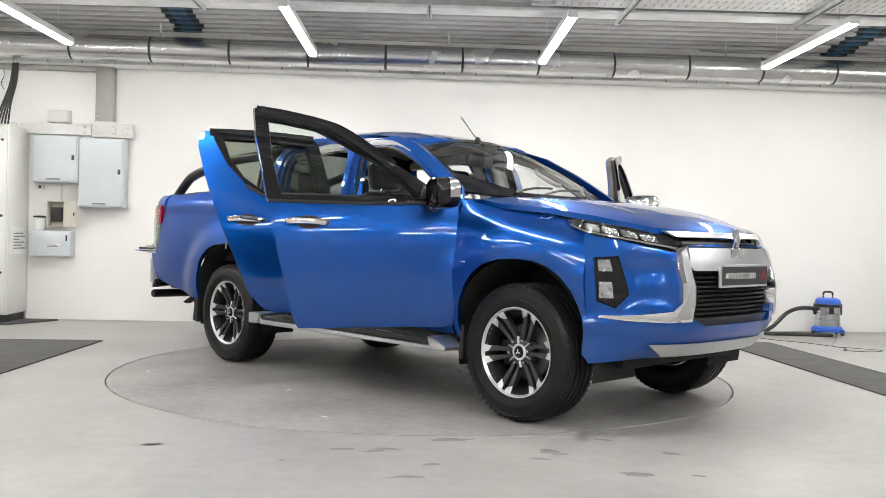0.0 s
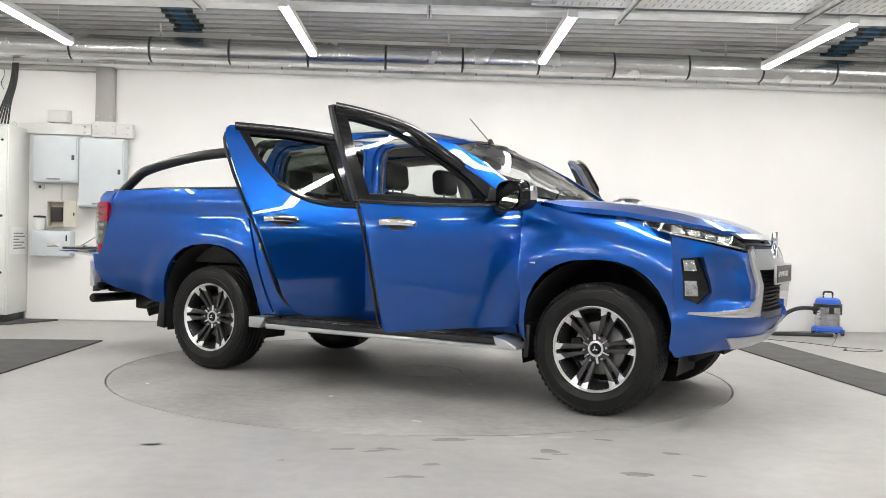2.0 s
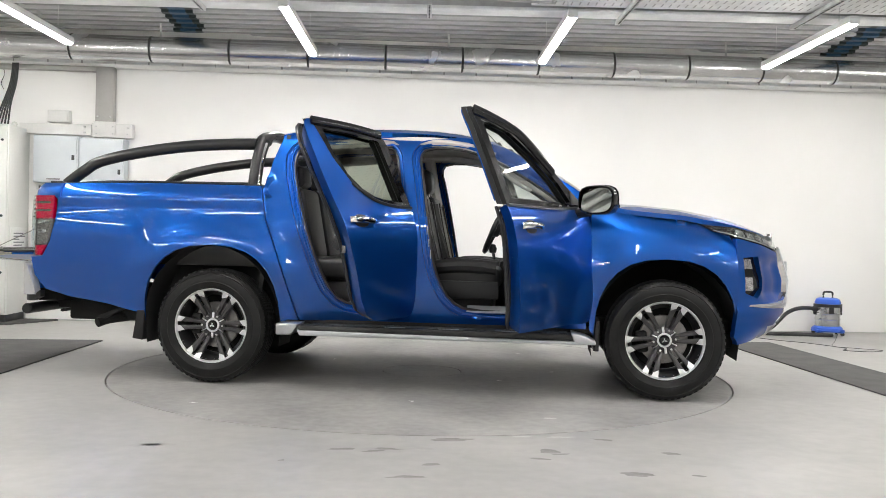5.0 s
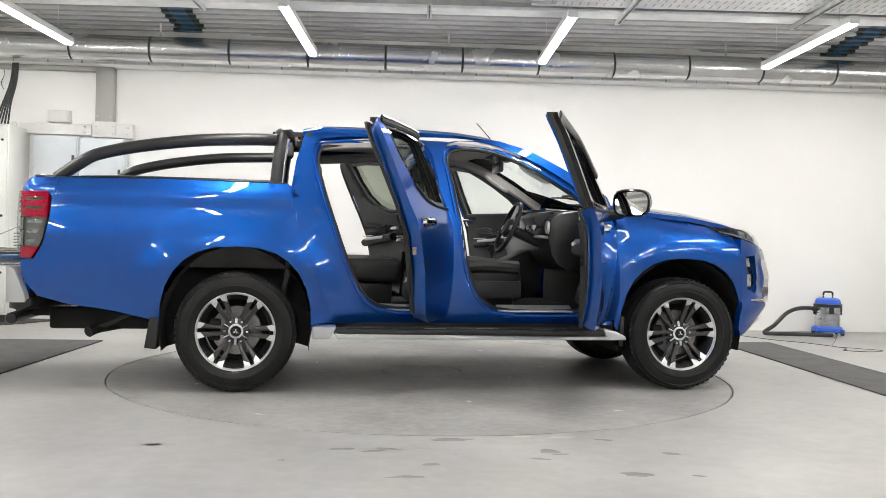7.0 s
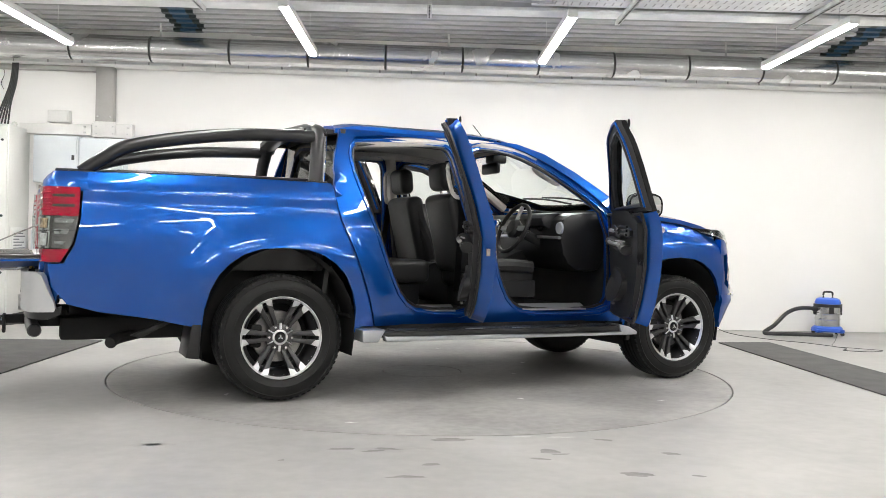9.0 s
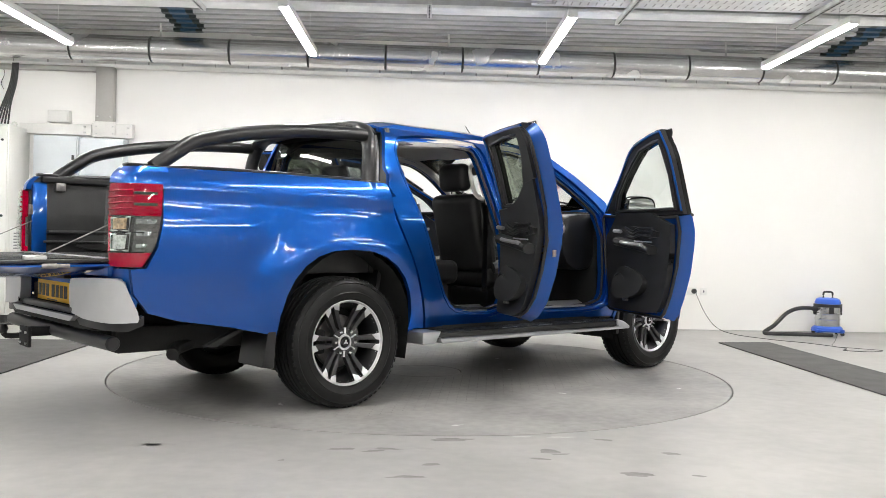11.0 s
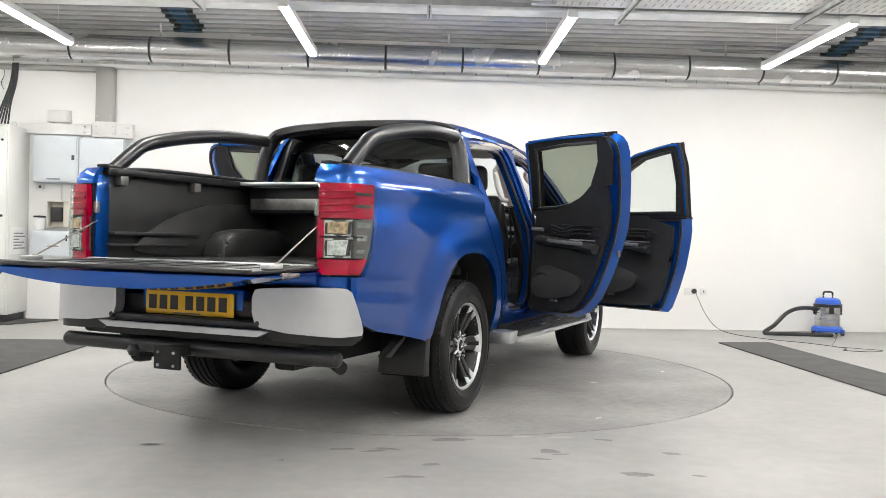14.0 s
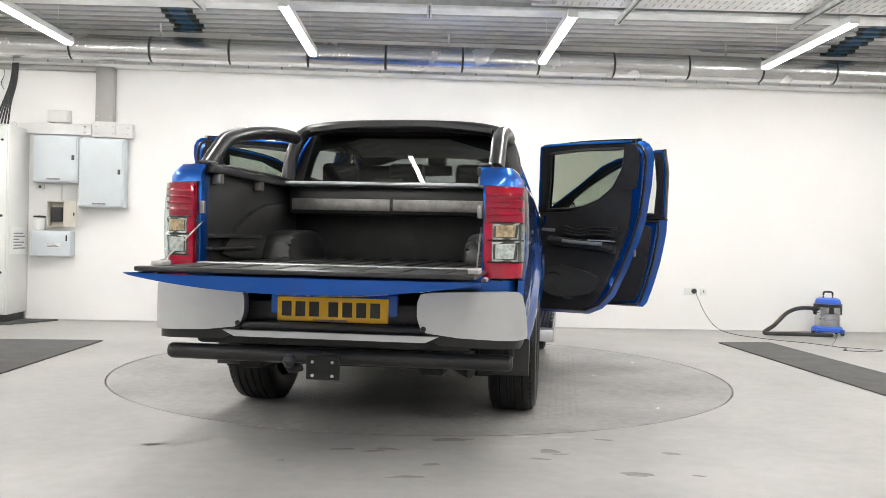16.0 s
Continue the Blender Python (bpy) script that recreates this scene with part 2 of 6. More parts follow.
def build_ceiling():
    """Trapezoid steel deck, ribs along the back wall, over the whole hall."""
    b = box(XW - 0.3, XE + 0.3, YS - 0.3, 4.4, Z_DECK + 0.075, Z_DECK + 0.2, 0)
    # soffit faces take the darker colour that deepens the gaps between ribs
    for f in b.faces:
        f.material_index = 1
    pitch, y = 0.205, YS - 0.2
    seams = [XW - 0.3, -4.05, 4.12, XE + 0.3]
    prof = [(0.0, 0.075), (0.006, 0.006), (0.012, 0.0), (0.088, 0.0), (0.094, 0.006), (0.10, 0.075)]
    while y < 4.3:
        for x0, x1 in zip(seams, seams[1:]):
            e = random.uniform(-0.05, 0.05)
            L = [[b.verts.new((x, y + p, Z_DECK + h)) for p, h in prof] for x in (x0 + e, x1 - 0.012 + e)]
            for k in range(len(prof) - 1):
                b.faces.new((L[0][k], L[0][k + 1], L[1][k + 1], L[1][k]))
        y += pitch
    structure(finish("ceiling", b, [M_DECK, M_SOFFITSHADE], angle=25), "ribbed galvanised steel ceiling under a soffit coloured dark as shade", "ceiling")
    # painted bands across the ribs, stepped from rib to rib: blue in the middle, dark outlines
    for x0, slant in ((-2.53, -0.10), (4.56, 0.10)):
        b = bmesh.new()
        y = YS - 0.2
        k = 0
        while y < 4.0:
            if y > 1.85:
                c = x0 + slant * (y - 2.0) + 0.02 * random.uniform(-1, 1) + 0.03 * (k % 2)
                for u0, u1, mi, up in ((-0.16, -0.085, 1, 0.003), (-0.085, 0.085, 0, 0.004), (0.085, 0.16, 1, 0.003)):
                    L = [[b.verts.new((x, y + 0.05 + (p - 0.05) * 1.06, Z_DECK + h - up)) for p, h in prof] for x in (c + u0, c + u1)]
                    for q in range(len(prof) - 1):
                        b.faces.new((L[0][q], L[0][q + 1], L[1][q + 1], L[1][q])).material_index = mi
                n0 = len(b.faces)
                box(c - 0.13, c + 0.13, y + 0.104, y + 0.20, Z_DECK + 0.068, Z_DECK + 0.072, 0, b)
                b.faces.ensure_lookup_table()
                for f in b.faces[n0:]:
                    f.material_index = k % 2
            y += pitch
            k += 1
        tagged(finish("painted_band", b, [M_BLUEBAND, M_BANDEDGE], smooth=False), "faded blue paint band with dark outlines across the ceiling ribs", "band", "ceiling bands", "structure")
    # edge ledge between wall and duct
    led = finish("wall_ledge", box(-8, 9, -0.26, 0.0, 2.835, 2.875, 0.004), M_TRAY)
    led.matrix_basis = WALL
    for k in range(34):
        part("ledge_joint", box(-5.6 + k * 0.36, -5.592 + k * 0.36 + 0.006 * (k % 3), -0.264, -0.2605, 2.838, 2.872, 0), M_GREYTRUNK, led)
    structure(led, "thin steel ledge running along the top of the wall", "ledge")


def build_duct():
    duct = empty("air_duct", WALL @ pose(0, -0.46, 2.972))
    tagged(duct, "round foil-faced ventilation duct with black bands along the wall", "duct")
    r, seg = 0.136, 0.835
    x = -8.0
    while x < 8.9:
        b = lathe([(r - 0.01, x), (r, x + 0.012), (r + 0.003, x + seg * 0.5), (r, x + seg - 0.012), (r - 0.01, x + seg)], 28, "x")
        part("duct_section", b, M_DUCT, duct)
        part("duct_band", lathe([(r - 0.012, x - 0.006), (r + 0.004, x - 0.006), (r + 0.004, x + 0.006), (r - 0.012, x + 0.006)], 28, "x"), M_BAND, duct, "thin black band")
        x += seg
    # hangers
    for hx in (-6, -2.9, 0.2, 3.3, 6.4):
        part("hanger", box(hx - 0.012, hx + 0.012, -0.004, 0.004, r - 0.01, 0.33, 0.002), M_STEEL, duct)


def housing_shape():
    """A shallow tray: a top plate with side lips and end caps round the diffuser."""
    b = box(-0.044, 0.044, -0.995, 0.995, 0.026, 0.05, 0.003)
    for sx in (-1, 1):
        box(sx * 0.0415 - 0.0025, sx * 0.0415 + 0.0025, -0.995, 0.995, -0.010, 0.026, 0, b)
        box(-0.039, 0.039, sx * 0.989 - 0.004, sx * 0.989 + 0.004, -0.020, 0.026, 0, b)
    return b


def build_tubes():
    proto = empty("tube_light", pose(-1.20, 1.62, 2.9))
    tagged(proto, "bright white batten tube light hung under the ceiling", "lamp", "ceiling tubes")
    part("diffuser", box(-0.036, 0.036, -0.98, 0.98, -0.03, 0.022, 0.018, seg=3), M_GLOW, proto, "glowing white diffuser")
    part("housing", housing_shape(), M_WHITE, proto)
    for s in (-0.7, 0.7):
        part("wire", tube([(0, s, 0.06), (0, s, 0.36)], 0.003, 1, 6), M_STEEL, proto)
    for x, y in ((-3.61, 1.36), (1.20, 1.72), (3.56, 1.68)):
        copy_thing(proto, pose(x, y, 2.9))
    for x in (-6.0, 5.5):
        copy_thing(proto, pose(x, 1.70, 2.9))
    for y in (-1.7, -5.2, -8.4):
        for x in (-6.0, -3.61, -1.21, 1.21, 3.6, 5.5):
            copy_thing(proto, pose(x, y, 2.9))


def build_services():
    """Cable trays, struts and pipes below the deck."""
    tray = empty("cable_tray", pose(2.9, 0.80, 3.09))
    tagged(tray, "long perforated white steel cable tray under the ceiling", "cable tray")
    b = box(-2.0, 5.0, -0.3, 0.38, 0.0, 0.004, 0)
    part("tray_bed", b, M_TRAY, tray)
    for y in (-0.3, 0.38):
        part("tray_side", box(-2.0, 5.0, y, y + 0.006, 0.004, 0.05, 0.001), M_TRAY, tray)
    b = bmesh.new()
    for i in range(96):
        x = -1.95 + i * 0.072
        for y in (-0.26, -0.10, 0.06, 0.22):
            box(x, x + 0.009, y, y + 0.09, -0.003, -0.001, 0, b)
    part("perforation", b, M_GREYTRUNK, tray, "grey slots of the tray")["kind"] = "stuff"
    pan = empty("ceiling_panel", pose(0, 1.42, 3.08))
    tagged(pan, "flat pale service beam running under the ribbed deck", "beam")
    part("panel", box(-7.3, 8.3, -0.10, 0.13, 0.0, 0.03, 0.004), M_TRAY, pan)
    part("web", box(-7.3, 8.3, 0.0, 0.02, 0.03, 0.165, 0.0), M_STEEL, pan)
    for x, yn, yf in ((1.75, 0.5, 1.58), (3.39, 0.5, 1.58), (-0.0, 1.0, 1.50), (-2.05, 0.9, 1.45)):
        st = empty("strut", pose(x, 0, 3.03))
        tagged(st, "slotted galvanised steel channel strut", "strut", "ceiling struts")
        part("channel", box(-0.021, 0.021, yn, yf, 0, 0.041, 0.003), M_STEEL, st)
        b = bmesh.new()
        k = yn + 0.04
        while k < yf - 0.04:
            box(-0.007, 0.007, k, k + 0.028, -0.003, -0.001, 0, b)
            k += 0.05
        part("perforation", b, M_GAP, st, "dark slots")["kind"] = "stuff"
        for yy in (yn + 0.05, yf - 0.05):
            part("rod", tube([(0, yy, 0.03), (0, yy, 0.22)], 0.005, 1, 6), M_STEEL, st)
    pipe = finish("conduit_pipe", tube([(-0.6, 1.05, 3.12), (0.2, 1.02, 3.10), (0.98, 0.95, 3.06), (1.05, 0.9, 3.06), (1.06, 0.7, 3.12), (1.06, 0.68, 3.24)], 0.011, 4, 8), M_STEEL)
    tagged(pipe, "thin bent grey conduit pipe under the ceiling", "pipe")


def on_wall(name, label, category, x, z):
    ob = empty(name, WALL @ pose(x, 0, z))
    return tagged(ob, label, category)


def meter_box(label, x0, x1, z0, z1, lock_right=True, dep=0.2):
    w, h = x1 - x0, z1 - z0
    ob = on_wall("electrical_box", label, "electrical box", x0, z0)
    part("body", box(0, w, -dep, -0.002, 0, h, 0.006), M_BOX, ob)
    d = part("door", box(0.012, w - 0.012, -dep - 0.022, -dep - 0.002, 0.012, h - 0.012, 0.006), M_BOX, ob)
    lx = w - 0.06 if lock_right else 0.05
    part("latch", box(lx, lx + 0.03, -dep - 0.03, -dep - 0.022, h * 0.48, h * 0.48 + 0.055, 0.003), M_BLACK, d, "black quarter-turn latch")
    part("maker_plate", box(w * 0.32, w * 0.62, -dep - 0.0245, -dep - 0.0225, 0.03, 0.045, 0), M_INK, d, "small printed strip")
    return ob


def build_wall_things():
    meter_box("pale grey steel wall box with a black latch", -4.317, -3.837, 1.532, 2.05)
    meter_box("tall pale grey steel wall box with a black latch", -3.835, -3.349, 1.272, 2.032, dep=0.17)
    # tall cabinet
    c = on_wall("switch_cabinet", "tall light grey enamelled switch cabinet on a dark plinth", "cabinet", -4.43, 0)
    part("carcass", box(-0.95, 0.0, -0.55, -0.004, 0.10, 2.12, 0.008), M_CABINET, c)
    part("plinth", box(-0.93, -0.03, -0.52, -0.02, 0.0, 0.10, 0.004), M_BLACK, c, "dark recessed plinth")
    d = part("door", box(-0.945, -0.012, -0.572, -0.552, 0.115, 2.10, 0.006), M_CABINET, c)
    for z in (0.55, 1.15, 1.95):
        part("lock", lathe([(0.0, -0.012), (0.012, -0.012), (0.014, 0.0)], 14, "y"), M_BLACK, d, "round black lock").location = (-0.06, -0.572, z)
    for x in (-0.06, -0.85):
        part("lifting_eye", tube([(x + 0.028 * math.cos(a), -0.28, 2.14 + 0.03 * math.sin(a)) for a in np.linspace(0, 2 * math.pi, 13)[:-1]], 0.009, 1, 8, closed=True), M_CABINET, c)
    # trunking
    tr = on_wall("cable_trunking", "off-white screwed cable trunking running up the wall", "trunking", 0, 0)
    part("horizontal_run", box(-4.51, -3.73, -0.10, -0.002, 2.072, 2.19, 0.004), M_TRUNK, tr)
    part("tee_piece", box(-3.72, -3.285, -0.115, -0.002, 2.05, 2.205, 0.004), M_TRUNK, tr)
    part("joint_plate", box(-3.70, -3.46, -0.125, -0.117, 2.065, 2.225, 0.003), M_TRUNK, tr)
    part("vertical_run", box(-3.688, -3.493, -0.11, -0.002, 2.206, 2.834, 0.004), M_GREYTRUNK, tr)
    part("top_run", box(-5.6, -3.69, -0.11, -0.002, 2.785, 2.834, 0.004), M_GREYTRUNK, tr)
    for x, z in ((-3.80, 2.10), (-3.80, 2.16), (-3.67, 2.09), (-3.67, 2.17), (-3.49, 2.09), (-3.49, 2.17), (-3.33, 2.09), (-3.33, 2.16), (-3.66, 2.28), (-3.52, 2.28)):
        part("screw", lathe([(0.0, -0.134), (0.008, -0.132), (0.009, -0.10)], 10, "y"), M_STEEL, tr).location = (x, 0, z)
    jb = on_wall("junction_box", "small pale junction box above the trunking", "junction box", -4.205, 2.205)
    part("body", box(0, 0.23, -0.11, -0.002, 0, 0.135, 0.004), M_TRUNK, jb)
    part("lid", box(0.008, 0.222, -0.122, -0.112, 0.008, 0.127, 0.004), M_TRUNK, jb)
    # cables from the ceiling down to the cabinet
    cb = on_wall("cable_bundle", "bundle of thick black cables dropping to the cabinet", "cables", 0, 0)
    for i in range(5):
        o = 0.022 * i
        part("cable", tube([(-4.56 + o * 0.6, -0.16, 2.86), (-4.57 + o * 0.7, -0.2, 2.62), (-4.63 + o, -0.26, 2.36), (-4.70 + o * 1.7, -0.3, 2.12)], 0.010, 5, 8), M_CABLE, cb)
    wr = finish("loose_wire", tube([(-4.72, -0.02, 2.80), (-4.71, -0.03, 2.72), (-4.74, -0.03, 2.63), (-4.71, -0.03, 2.56)], 0.004, 4, 6), M_CABLE)
    wr.matrix_basis = WALL
    tagged(wr, "thin loose dark wire on the wall", "wire")
    # open box, canister and low boxes
    ob = on_wall("open_switch_box", "small cream plastic box with its grey door open", "switch box", -4.19, 1.045)
    b = box(0, 0.19, -0.012, -0.002, 0, 0.29, 0.002)
    for q in ((0, 0.19, 0, 0.012), (0, 0.19, 0.278, 0.29), (0, 0.012, 0.012, 0.278), (0.178, 0.19, 0.012, 0.278)):
        box(q[0], q[1], -0.12, -0.012, q[2], q[3], 0.002, b)
    part("body", b, M_CREAM, ob)
    part("switch_gear", box(0.03, 0.15, -0.08, -0.012, 0.06, 0.22, 0.006), M_BLACK, ob, "dark switch gear inside")
    dr = part("door", box(0, 0.17, -0.014, 0.0, 0, 0.285, 0.004), M_CREAM, ob, "open hinged door")
    dr.matrix_basis = pose(0.19, -0.12, 0.002, 0, 0, -22)
    part("latch", box(0.135, 0.15, -0.02, -0.014, 0.12, 0.16, 0.002), M_BLACK, dr)
    ca = on_wall("canister", "white canister with a dark lid on a wall box", "canister", -4.275, 1.008)
    part("body", lathe([(0, 0), (0.06, 0), (0.062, 0.006), (0.062, 0.13), (0.058, 0.136), (0, 0.136)], 24), M_WHITE, ca).location = (0, -0.1, 0)
    part("lid", lathe([(0, 0.136), (0.064, 0.136), (0.066, 0.142), (0.064, 0.156), (0, 0.16)], 24), M_BLACK, ca).location = (0, -0.1, 0)
    lo = on_wall("low_wall_box", "low pale grey wall box with a printed strip", "electrical box", -4.35, 0.718)
    part("body", box(0, 0.43, -0.15, -0.002, 0, 0.285, 0.006), M_BOX, lo)
    d = part("door", box(0.01, 0.42, -0.166, -0.152, 0.008, 0.277, 0.005), M_BOX, lo)
    part("printed_strip", box(0.17, 0.33, -0.168, -0.1665, 0.10, 0.15, 0), M_PAPER, d)
    for i in range(3):
        part("print_bar", box(0.18, 0.18 + 0.13 - 0.02 * i, -0.1695, -0.1683, 0.107 + 0.014 * i, 0.113 + 0.014 * i, 0), M_INK, d)
    part("hasp", box(0.385, 0.40, -0.176, -0.166, 0.17, 0.24, 0.002), M_BLACK, d)
    nt = empty("wall_notice", WALL @ pose(-4.43, -0.50, 0.74, 0, 0, 90))
    tagged(nt, "framed white printed notice fixed to the cabinet side", "notice")
    part("board", box(0, 0.44, -0.012, -0.001, 0, 0.29, 0.004), M_WHITE, nt)
    part("sheet", box(0.04, 0.40, -0.015, -0.013, 0.03, 0.26, 0), M_PAPER, nt)
    for i in range(6):
        w = (0.30, 0.22, 0.27, 0.15, 0.30, 0.25)[i]
        part("print_bar", box(0.06, 0.06 + w, -0.0175, -0.016, 0.06 + 0.032 * i, 0.072 + 0.032 * i, 0), M_INK, nt)
    sw = on_wall("light_switch", "small white wall switch below the boxes", "switch", -4.345, 1.46)
    part("plate", box(0, 0.085, -0.03, -0.002, 0, 0.06, 0.004), M_WHITE, sw)
    part("rocker", box(0.028, 0.055, -0.036, -0.030, 0.016, 0.044, 0.002), M_BLACK, sw)
    dp = on_wall("drop_conduit", "thin white conduit dropping to the open box", "conduit", -4.07, 1.325)
    part("pipe", tube([(0, -0.02, 0), (0, -0.02, 0.21)], 0.009, 1, 8), M_WHITE, dp)
    # sockets with a plug
    for x, plug in ((3.045, True), (3.235, False)):
        s = on_wall("wall_socket", "white wall socket" + (" with a black plug in it" if plug else ", empty"), "socket", x, 0.415)
        part("plate", box(0, 0.15 if plug else 0.085, -0.012, -0.002, 0, 0.086, 0.003), M_WHITE, s)
        if plug:
            part("plug", lathe([(0, -0.045), (0.024, -0.045), (0.03, -0.03), (0.03, -0.012)], 16, "y"), M_BLACK, s, "round black plug").location = (0.115, 0, 0.045)
        else:
            part("pin_hole", box(0.035, 0.05, -0.0135, -0.0125, 0.03, 0.056, 0), M_INK, s)


def build_floor_things():
    # rubber mats
    def strip(name, label, pts, h=0.012):
        return tagged(finish(name, prism(pts, lambda u, v, dd: (u, v, 0.0005 + dd), h, 0.003), M_MAT), label, "mat", "floor mats")
    strip("floor_mat", "charcoal rubber floor mat lying on the resin floor", [(-2.93, 1.51), (-5.4, 1.33), (-5.3, -0.6), (-2.92, -0.49), (-2.925, 0.6)])
    strip("floor_mat", "long charcoal rubber runner laid askew on the floor", [(3.03, 2.34), (3.59, 2.43), (3.70, 0.4), (3.86, -3.9), (3.2, -3.9), (3.16, -0.72)])
    strip("floor_mat", "dark rubber mat pushed against the switch cabinet", [(-4.06, 3.30), (-4.45, 3.30), (-5.5, 3.2), (-5.5, 2.7), (-4.36, 2.74)], 0.02)
    tagged(finish("crumpled_liner", tube([(-4.95, 2.62, 0.025), (-4.7, 2.66, 0.02), (-4.5, 2.60, 0.018)], 0.03, 5, 8, squash=0.5), M_BLACK), "crumpled black rubber piece on the floor", "liner")
    # wet and dry cleaner
    v = empty("vacuum_cleaner", pose(4.63, 3.40, 0, 0, 0, -8) @ Matrix.Scale(0.90, 4))
    tagged(v, "blue and steel wet-dry vacuum cleaner on castors", "vacuum cleaner")
    part("base", lathe([(0, 0.05), (0.17, 0.05), (0.185, 0.065), (0.18, 0.10), (0.155, 0.12), (0, 0.12)], 24), M_VACBLUE, v)
    for a in (40, 130, 220, 320):
        c, s = math.cos(radians(a)), math.sin(radians(a))
        arm = part("castor_arm", box(0.10, 0.215, -0.03, 0.03, 0.04, 0.085, 0.01), M_VACBLUE, v)
        arm.matrix_basis = pose(0, 0, 0, 0, 0, a)
        part("castor", lathe([(0, -0.012), (0.024, -0.012), (0.026, 0), (0.024, 0.012), (0, 0.012)], 16, "y"), M_BLACK, v, "black castor").matrix_basis = pose(0.195 * c, 0.195 * s, 0.027, 0, 0, a + 30)
    part("tank", lathe([(0, 0.121), (0.148, 0.121), (0.15, 0.14), (0.15, 0.20), (0.154, 0.205), (0.154, 0.215), (0.15, 0.22), (0.15, 0.27), (0.154, 0.275), (0.154, 0.285), (0.15, 0.29), (0.15, 0.36), (0, 0.36)], 32), mat("brushed_steel_tank", (0.6, 0.6, 0.6), 0.22, 0.95, var=0.2, scale=9, fine=80), v, "shiny ribbed steel tank")
    part("collar", lathe([(0, 0.361), (0.158, 0.361), (0.162, 0.37), (0.158, 0.40), (0, 0.40)], 32), M_BLACK, v)
    part("head", lathe([(0, 0.401), (0.155, 0.401), (0.158, 0.42), (0.14, 0.46), (0.11, 0.475), (0, 0.48)], 28), M_VACBLUE, v)
    part("carry_handle", tube([(-0.055, 0, 0.47), (-0.055, 0, 0.53), (-0.04, 0, 0.55), (0.04, 0, 0.55), (0.055, 0, 0.53), (0.055, 0, 0.47)], 0.012, 3, 8), M_BLACK, v)
    part("inlet", lathe([(0, -0.19), (0.03, -0.19), (0.034, -0.15), (0.036, -0.13)], 16, "x"), M_BLACK, v, "black hose inlet").location = (0, -0.03, 0.335)
    for s in (-1, 1):
        part("clip", box(s * 0.158 - 0.012, s * 0.158 + 0.012, -0.03, 0.03, 0.26, 0.40, 0.006), M_BLACK, v)
    part("front_latch", box(-0.03, 0.03, -0.172, -0.150, 0.28, 0.37, 0.006), M_BLACK, v)
    hs = finish("vacuum_hose", tube([(4.48, 3.37, 0.302), (4.30, 3.34, 0.31), (4.12, 3.28, 0.26), (3.95, 3.22, 0.12), (3.83, 3.2, 0.04), (3.90, 3.16, 0.03), (4.15, 3.17, 0.028), (4.50, 3.12, 0.028), (4.56, 3.12, 0.028)], 0.022, 8, 10), M_BLACK)
    tagged(hs, "black ribbed vacuum hose curling to the floor", "hose")
    cd = finish("power_cord", tube([(3.17, 3.61, 0.46), (3.19, 3.58, 0.38), (3.26, 3.50, 0.2), (3.36, 3.40, 0.06), (3.5, 3.2, 0.008), (3.75, 2.7, 0.008), (4.0, 2.45, 0.008), (4.2, 2.05, 0.008), (4.1, 1.86, 0.008), (4.32, 1.78, 0.008), (4.5, 1.9, 0.008), (4.3, 2.05, 0.009), (4.15, 2.2, 0.008), (4.4, 2.7, 0.008), (4.66, 3.2, 0.03)], 0.0032, 8, 6), M_CABLE)
    tagged(cd, "thin dark power cord running from socket to vacuum cleaner", "cord")
    # planter at the far corner
    pl = empty("planter", pose(5.62, 3.50, 0))
    tagged(pl, "small pale planter with a green leafy plant", "planter")
    part("pot", lathe([(0, 0), (0.10, 0), (0.125, 0.02), (0.14, 0.24), (0.15, 0.25), (0.14, 0.26), (0.0, 0.24)], 24), M_CREAM, pl)
    b = bmesh.new()
    for i in range(140):
        a, r, h = random.uniform(0, 6.28), random.uniform(0.02, 0.2), random.uniform(0.24, 0.46)
        m = pose(r * math.cos(a), r * math.sin(a), h, random.uniform(-60, 60), random.uniform(-60, 60), math.degrees(a))
        vs = [b.verts.new(m @ Vector(q)) for q in ((0, -0.03, 0), (0.03, 0, 0.01), (0, 0.04, 0), (-0.03, 0, 0.01))]
        b.faces.new(vs)
    part("foliage", b, M_LEAF, pl)
    # worn patches on the floor
    for x, y, w, h, rot, mm in ((0.15, -2.28, 0.14, 0.05, 12, M_STAIN), (0.95, -2.9, 0.12, 0.05, -10, M_STAIN), (-0.05, -3.0, 0.12, 0.03, 5, M_STAIN),
                                (0.62, -2.5, 0.08, 0.06, 0, M_STAIN), (-2.2, -3.55, 0.10, 0.06, 20, M_STAIN), (-0.15, -2.5, 0.10, 0.03, -8, M_STAIN),
                                *[(random.uniform(-3.2, 2.6), random.uniform(-4.2, -2.45), random.uniform(0.05, 0.16), random.uniform(0.03, 0.07), random.uniform(-25, 25), M_SMEAR) for _ in range(9)],
                                *[(random.uniform(2.4, 4.5), random.uniform(-2.0, 1.6), random.uniform(0.06, 0.25), random.uniform(0.012, 0.05), random.uniform(-40, 40), M_SMEAR) for _ in range(4)],
                                (0.52, -2.19, 0.07, 0.012, 4, M_CHIP), (0.72, -2.18, 0.10, 0.012, 6, M_CHIP), (-0.62, -2.75, 0.02, 0.02, 0, M_STAIN),
                                *[(random.uniform(-0.4, 1.3), random.uniform(-3.1, -2.0), random.uniform(0.03, 0.09), random.uniform(0.012, 0.035), random.uniform(-25, 25), M_STAIN) for _ in range(9)]):
        b = bmesh.new()
        n = 18
        vs = []
